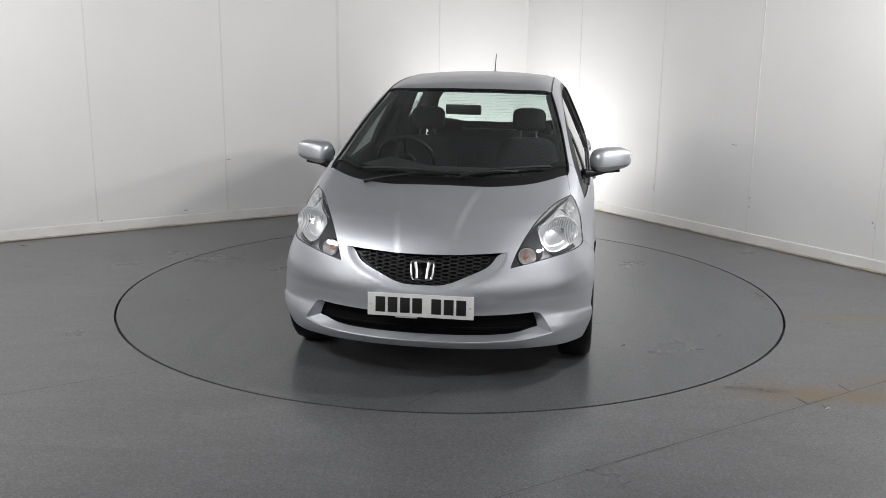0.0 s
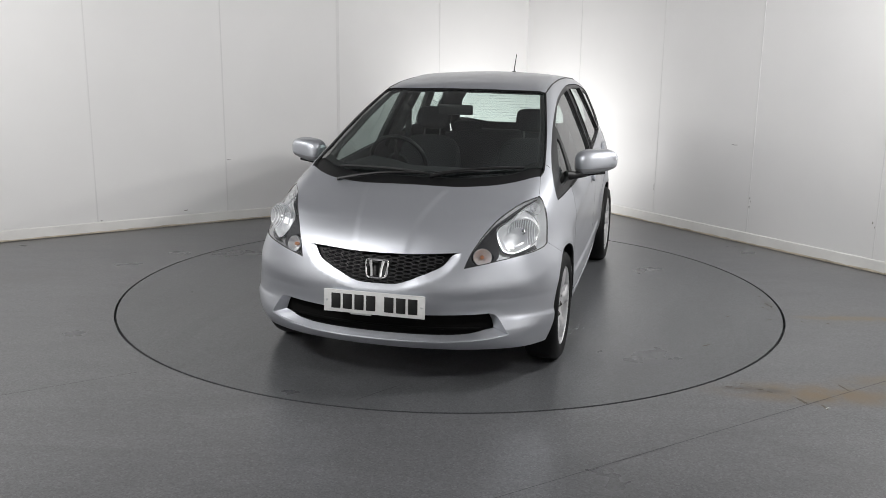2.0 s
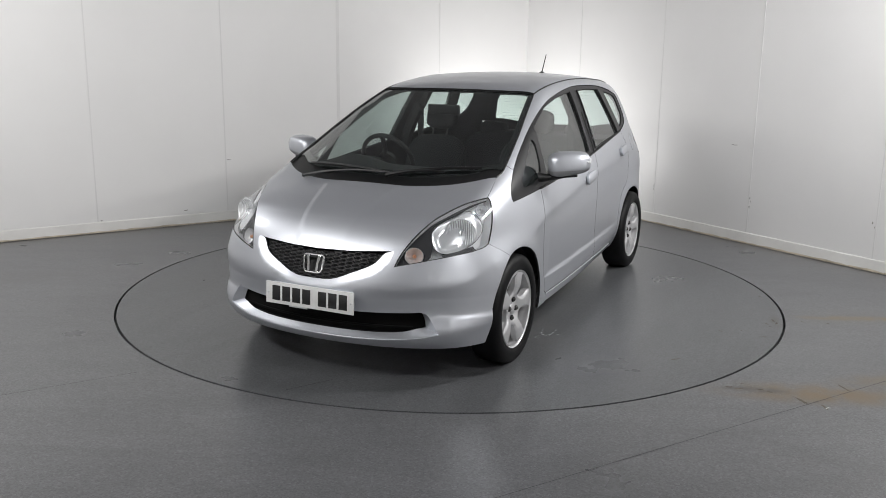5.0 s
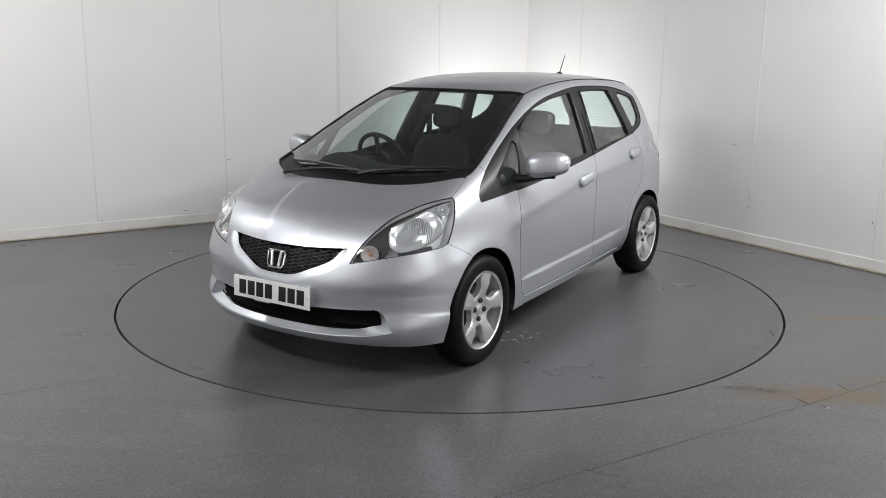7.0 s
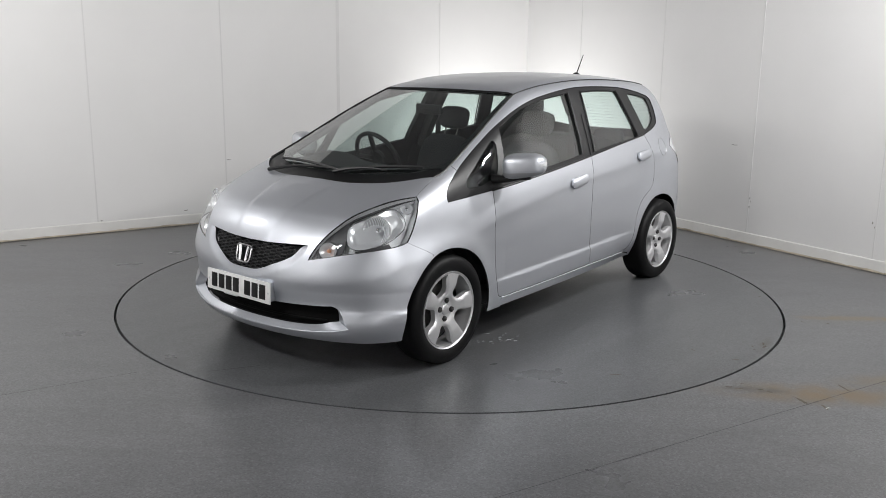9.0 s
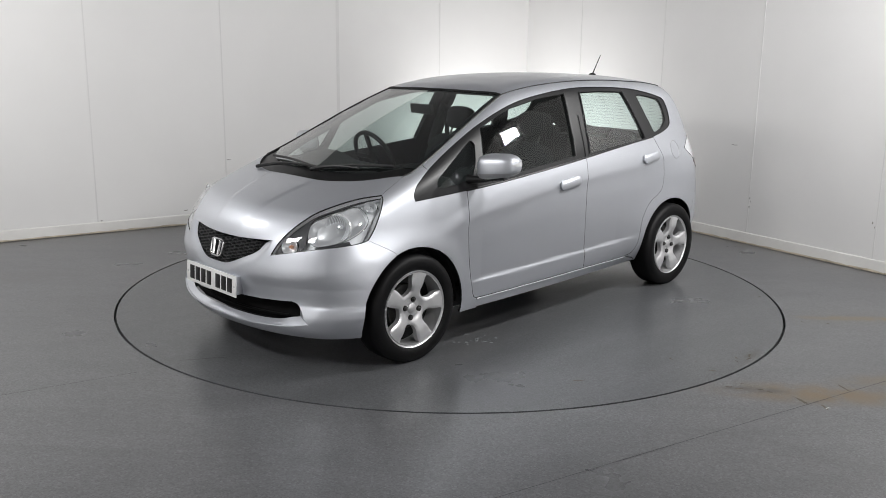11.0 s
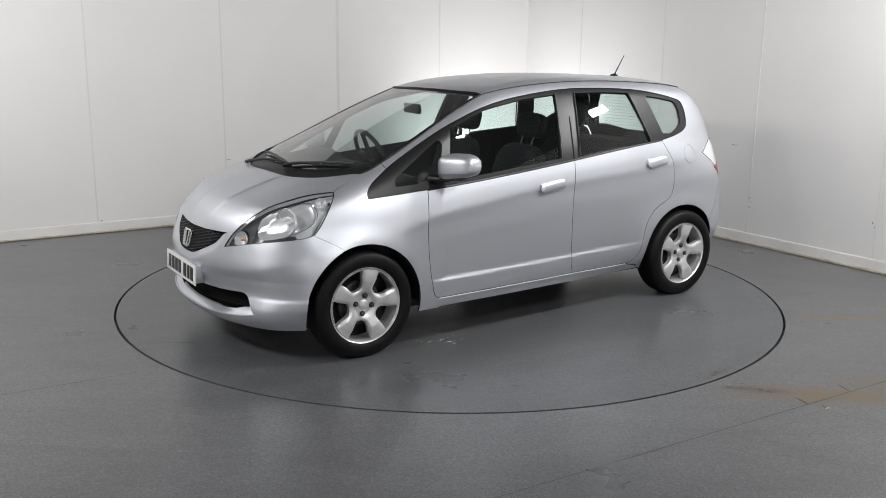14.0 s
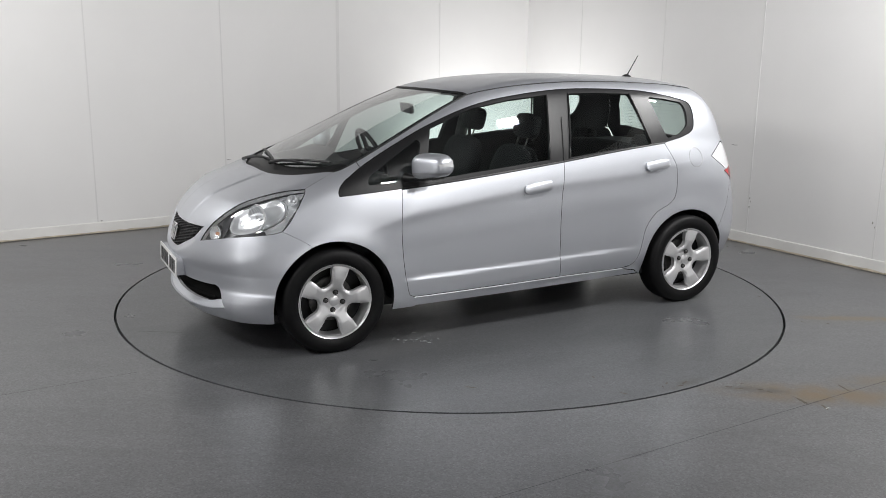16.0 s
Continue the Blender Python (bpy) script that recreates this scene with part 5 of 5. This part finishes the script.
plate = part("number_plate", box(bmesh.new(), (0.006, 0.524, 0.113), (0, 0, 0), 0.002), PLATE, car, "white number plate with dark bars")
plate.matrix_local = pose(1.993, 0, 0.430, 0, -3, 0)
bm = bmesh.new()
box(bm, (0.05, 0.47, 0.10), (-0.016, 0, 0), 0.004)
back = part("plate_holder", bm, PAINT, car)
back.matrix_local = pose(1.978, 0, 0.430, 0, -3, 0)
x = -0.222
for k in range(7):
    bm = bmesh.new()
    box(bm, (0.002, 0.048, 0.076), (0.0038, x + 0.024, 0.0), 0.0006)
    part("bar", bm, INK, plate)
    x += 0.061 if k != 3 else 0.094
for y in (-0.246, 0.246):
    bm = bmesh.new()
    lathe(bm, [(0.001, 0.0055), (0.004, 0.005), (0.006, 0.003)], "X", 12)
    bmesh.ops.translate(bm, vec=(0, y, 0), verts=bm.verts)
    part("screw_cap", bm, WHITE, plate)
bm = bmesh.new()
box(bm, (0.004, 0.11, 0.007), (1.990, -0.07, 0.368), 0.001)
part("maker_strip", bm, WHITE, car)
for z in (0.315,):
    run = from_front_flat([(y, z) for y in np.linspace(-0.52, 0.52, 13)], -0.045)
    bm = bmesh.new()
    tube(bm, run, 0.006, 6)
    part("slat", bm, VOID, lower_grille)

# ---- inside the car ----
bm = bmesh.new()
prof = [(1.30, 0.96), (1.15, 0.985), (0.98, 0.985), (0.86, 0.965), (0.80, 0.92), (0.80, 0.78), (0.90, 0.55), (1.25, 0.5)]
rings = []
for y in np.linspace(-0.66, 0.66, 15):
    hood = 0.055 * math.exp(-((y + 0.37) / 0.14) ** 2)
    ease = 1 - 0.25 * (abs(y) / 0.66) ** 4
    rings.append([bm.verts.new((0.8 + (px - 0.8) * ease, y, pz + (hood if 0.8 < px < 1.0 and pz > 0.93 else 0) - 0.02 * (abs(y) / 0.66) ** 2)) for px, pz in prof])
for r0, r1 in zip(rings, rings[1:]):
    for i in range(len(prof)):
        j = (i + 1) % len(prof)
        bm.faces.new((r0[i], r0[j], r1[j], r1[i]))
bm.faces.new(rings[0])
bm.faces.new(rings[-1])
bmesh.ops.recalc_face_normals(bm, faces=bm.faces)
part("dashboard", bm, TRIM, car, "dark grey moulded dashboard")
bm = bmesh.new()
wheel_m = Matrix.Translation((0.56, -0.36, 0.955)) @ pose(0, 0, 0, 0, -64, 0)
tube(bm, [wheel_m @ Vector((0.178 * math.cos(a), 0.178 * math.sin(a), 0)) for a in np.linspace(0, math.tau, 40, endpoint=False)], 0.015, 10, closed=True)
steer = part("steering_wheel", bm, BLACK, car, "black three-spoke steering wheel")
bm = bmesh.new()
for a in (0, math.pi, -math.pi / 2):
    tube(bm, [wheel_m @ Vector((0.04 * math.cos(a), 0.04 * math.sin(a), -0.01)), wheel_m @ Vector((0.172 * math.cos(a), 0.172 * math.sin(a), 0))], 0.016, 8)
lathe_bm = bmesh.new()
part("spokes", bm, BLACK, steer)
lathe(lathe_bm, [(0.001, 0.02), (0.05, 0.016), (0.065, 0.0), (0.06, -0.02)], "Z", 24)
bmesh.ops.transform(lathe_bm, matrix=wheel_m, verts=lathe_bm.verts)
part("horn_pad", lathe_bm, TRIM, steer)


def cushion(bm, sx, sy, sz, at, turn, power=0.55):
    made = bmesh.ops.create_uvsphere(bm, u_segments=24, v_segments=16, radius=1)["verts"]
    for v in made:
        v.co = Vector([math.copysign(abs(c) ** power, c) * s for c, s in zip(v.co, (sx, sy, sz))])
    bmesh.ops.transform(bm, matrix=Matrix.Translation(at) @ pose(0, 0, 0, 0, turn, 0), verts=made)
    return bm


for y in (0.36, -0.36):
    base = part("front_seat", cushion(bmesh.new(), 0.25, 0.24, 0.09, (0.22, y, 0.52), -8), CLOTH, car, "dark cloth front seat")
    part("backrest", cushion(bmesh.new(), 0.075, 0.225, 0.28, (-0.10, y, 0.79), -17), CLOTH, base)
    part("headrest", cushion(bmesh.new(), 0.05, 0.118, 0.080, (-0.235, y, 1.178), -14), CLOTH, base)
    for dy in (-0.055, 0.055):
        bm = bmesh.new()
        tube(bm, [(-0.17, y + dy, 1.00), (-0.225, y + dy, 1.15)], 0.006, 8)
        part("headrest_post", bm, STEEL, base)
bench = part("rear_seat", cushion(bmesh.new(), 0.25, 0.62, 0.09, (-0.72, 0, 0.55), -8), CLOTH, car, "dark cloth rear bench")
part("backrest", cushion(bmesh.new(), 0.07, 0.62, 0.28, (-1.08, 0, 0.76), -22), CLOTH, bench)
for y in (-0.36, 0.36):
    part("headrest", cushion(bmesh.new(), 0.045, 0.12, 0.06, (-1.20, y, 1.03), -14), CLOTH, bench)
bm = bmesh.new()
box(bm, (2.55, 1.28, 0.03), (-0.2, 0, 0.31), 0.01)
part("carpet", bm, CLOTH, car)
bm = bmesh.new()
box(bm, (0.50, 1.10, 0.02), (-1.45, 0, 0.98), 0.008)
part("parcel_shelf", bm, TRIM, car)
bm = bmesh.new()
box(bm, (0.03, 0.235, 0.064), (0, 0, 0), 0.0145)
view = part("rear_view_mirror", bm, BLACK, car)
view.matrix_local = pose(0.45, -0.015, 1.282, 0, 6, -8)
bm = bmesh.new()
tube(bm, [(0.445, -0.01, 1.30), (0.425, 0, 1.34), (0.41, 0, 1.375)], [0.012, 0.014, 0.022], 10)
part("stem", bm, BLACK, view).matrix_parent_inverse = view.matrix_local.inverted()
for flip in (1, -1):
    bm = bmesh.new()
    run = from_side(catmull([(-0.30, 0.95), (-0.30, 1.15), (-0.32, 1.40)], 6))
    tube(bm, [(p - np.array([0, 0.07, 0])) * np.array([1, flip, 1]) for p in run], 0.045, 8)
    part("pillar_trim", bm, LIGHTTRIM, car)
    bm = bmesh.new()
    run = [(1.10, 0.645, 0.99), (0.809, 0.605, 1.12), (0.576, 0.57, 1.235), (0.30, 0.515, 1.365)]
    tube(bm, [np.array(p) * np.array([1, flip, 1]) for p in run], 0.022, 8)
    part("screen_pillar_trim", bm, LIGHTTRIM, car)
    bm = bmesh.new()
    box(bm, (0.004, 0.048, 0.46), (-0.315, 0.58 * flip, 1.04), 0.001)
    part("seat_belt", bm, BLACK, car)


# ---- marks on the floor, the turntable and the walls ----
def blotch(name, mat, at, size, seed, parent=None, label="", z=0.0015, turn=0.0, n=18):
    """A flat mark with an uneven edge."""
    rng = random.Random(seed)
    bm = bmesh.new()
    c, s = math.cos(turn), math.sin(turn)
    pts = []
    for k in range(n):
        a = k * math.tau / n
        r = 1 + rng.uniform(-0.4, 0.35)
        x, y = size[0] * r * math.cos(a), size[1] * r * math.sin(a)
        pts.append(bm.verts.new((at[0] + x * c - y * s, at[1] + x * s + y * c, z)))
    f = bm.faces.new(pts)
    if f.normal.z < 0:
        f.normal_flip()
    bm.normal_update()
    if bm.faces[:][0].normal.z < 0:
        bmesh.ops.reverse_faces(bm, faces=bm.faces)
    return link(name, bm, mat, parent, label, smooth=False)


def seam_line(name, a, b, width, mat, parent=None, z=0.0012):
    bm = bmesh.new()
    a, b = Vector(a), Vector(b)
    d = (b - a).normalized().cross(Vector((0, 0, 1))) * width / 2
    vs = [bm.verts.new(p + Vector((0, 0, z))) for p in (a - d, b - d, b + d, a + d)]
    f = bm.faces.new(vs)
    bm.normal_update()
    if f.normal.z < 0:
        f.normal_flip()
    return link(name, bm, mat, parent, smooth=False)


for a, b in (((-4.2, -3.371, 0), (-1.60, -1.757, 0)), ((-1.2, -3.882, 0), (4.6, -0.286, 0))):
    tagged(seam_line("vinyl_joint", a, b, 0.0035, JOINTMAT), "thin joint between two vinyl sheets", "joint", kind="structure")
# turntable: its own sheet joint, water drops and scuffs
seam_line("deck_joint", (1.90, 0.26, 0), (2.13, 0.13, 0), 0.004, JOINTMAT, turntable)
rng = random.Random(4)
for k in range(26):
    at = (0.70 + rng.gauss(0, 0.07), 0.93 + rng.gauss(0, 0.05))
    r = rng.uniform(0.003, 0.009)
    bm = bmesh.new()
    lathe(bm, [(r, 0.0005), (r * 0.8, r * 0.22), (r * 0.4, r * 0.32), (0.0003, r * 0.34)], "Z", 10)
    bmesh.ops.transform(bm, matrix=Matrix.Translation((at[0], at[1], 0)) @ pose(0, 0, 0, 0, 0, rng.uniform(0, 180)) @ Matrix.Diagonal((rng.uniform(1, 2.4), 1, 1, 1)), verts=bm.verts)
    part("water_drop", bm, WATER, turntable)
for k, (x, y, sx, sy) in enumerate(((-0.21, 2.176, 0.022, 0.007), (-0.26, 2.15, 0.03, 0.006), (-0.17, 2.12, 0.014, 0.005), (-0.12, 2.15, 0.012, 0.004), (0.12, 1.89, 0.012, 0.006), (0.116, 2.14, 0.02, 0.006), (0.764, 1.75, 0.03, 0.006), (0.05, 2.0, 0.008, 0.004))):
    blotch("scuff", GRIME, (x, y), (sx, sy), k, turntable, turn=0.4 * k)
for k, (x, y, sx, sy) in enumerate(((1.42, -1.85, 0.022, 0.006), (1.46, -1.87, 0.03, 0.005), (1.57, -1.88, 0.02, 0.008), (1.60, -1.91, 0.014, 0.006), (1.50, -1.80, 0.015, 0.004), (2.23, -0.71, 0.012, 0.006), (2.38, -0.74, 0.012, 0.006), (2.16, -0.12, 0.012, 0.006), (1.72, -2.02, 0.05, 0.012), (2.0, -1.84, 0.05, 0.006), (1.80, -2.10, 0.03, 0.008))):
    tagged(blotch("floor_scuff", GRIME, (x, y), (sx, sy), 20 + k, z=0.0013, turn=-0.15 * k), "small dark scuff on the vinyl floor", "scuff", kind="structure")
for k, (x, y) in enumerate(((1.80, -2.115), (1.815, -2.105))):
    tagged(blotch("paper_fleck", STRIP, (x, y), (0.006, 0.004), 50 + k, z=0.002), "tiny white fleck on the vinyl floor", "fleck", kind="structure")


def wall_mark(s, z, w, h, seed, left):
    """A dark scuff on a wall panel."""
    rng = random.Random(seed)
    bm = bmesh.new()
    vs = []
    for k in range(12):
        a = k * math.tau / 12
        r = 1 + rng.uniform(-0.5, 0.3)
        ds, dz = w * r * math.cos(a), h * r * math.sin(a)
        vs.append(bm.verts.new(room(s + ds, 0.0025, z + dz) if left else room(0.0025, s + ds, z + dz)))
    bm.faces.new(vs)
    bmesh.ops.recalc_face_normals(bm, faces=bm.faces)
    return tagged(link("wall_scuff", bm, SCUFF, smooth=False), "small dark scuff on the white wall", "scuff", kind="structure")


for k, (s, z, w, h, left) in enumerate([(3.26, 0.41, 0.006, 0.012, False), (3.27, 0.38, 0.004, 0.01, False), (3.26, 0.33, 0.006, 0.012, False), (4.42, 0.38, 0.008, 0.012, False), (4.44, 0.35, 0.004, 0.012, False), (2.11, 0.36, 0.004, 0.03, False), (2.12, 0.25, 0.003, 0.04, False), (3.05, 0.86, 0.05, 0.004, False), (3.6, 0.6, 0.02, 0.006, True), (4.81, 0.11, 0.015, 0.006, True), (4.04, 0.14, 0.02, 0.006, True)]):
    wall_mark(s, z, w, h, k, left)


def motions():
    """The turntable turns at a steady rate and carries the car."""
    rows, deck = [], []
    for t in range(0, 17):
        angle = -98.59 - 3.39777 * t
        turn = pose(0, 0, 0, 0, 0, angle)
        rows.append((float(t), turn @ pose(-0.0546, 0.1521, 0.0)))
        deck.append((float(t), turn))
    walk(car, rows)
    walk(turntable, deck)


motions()
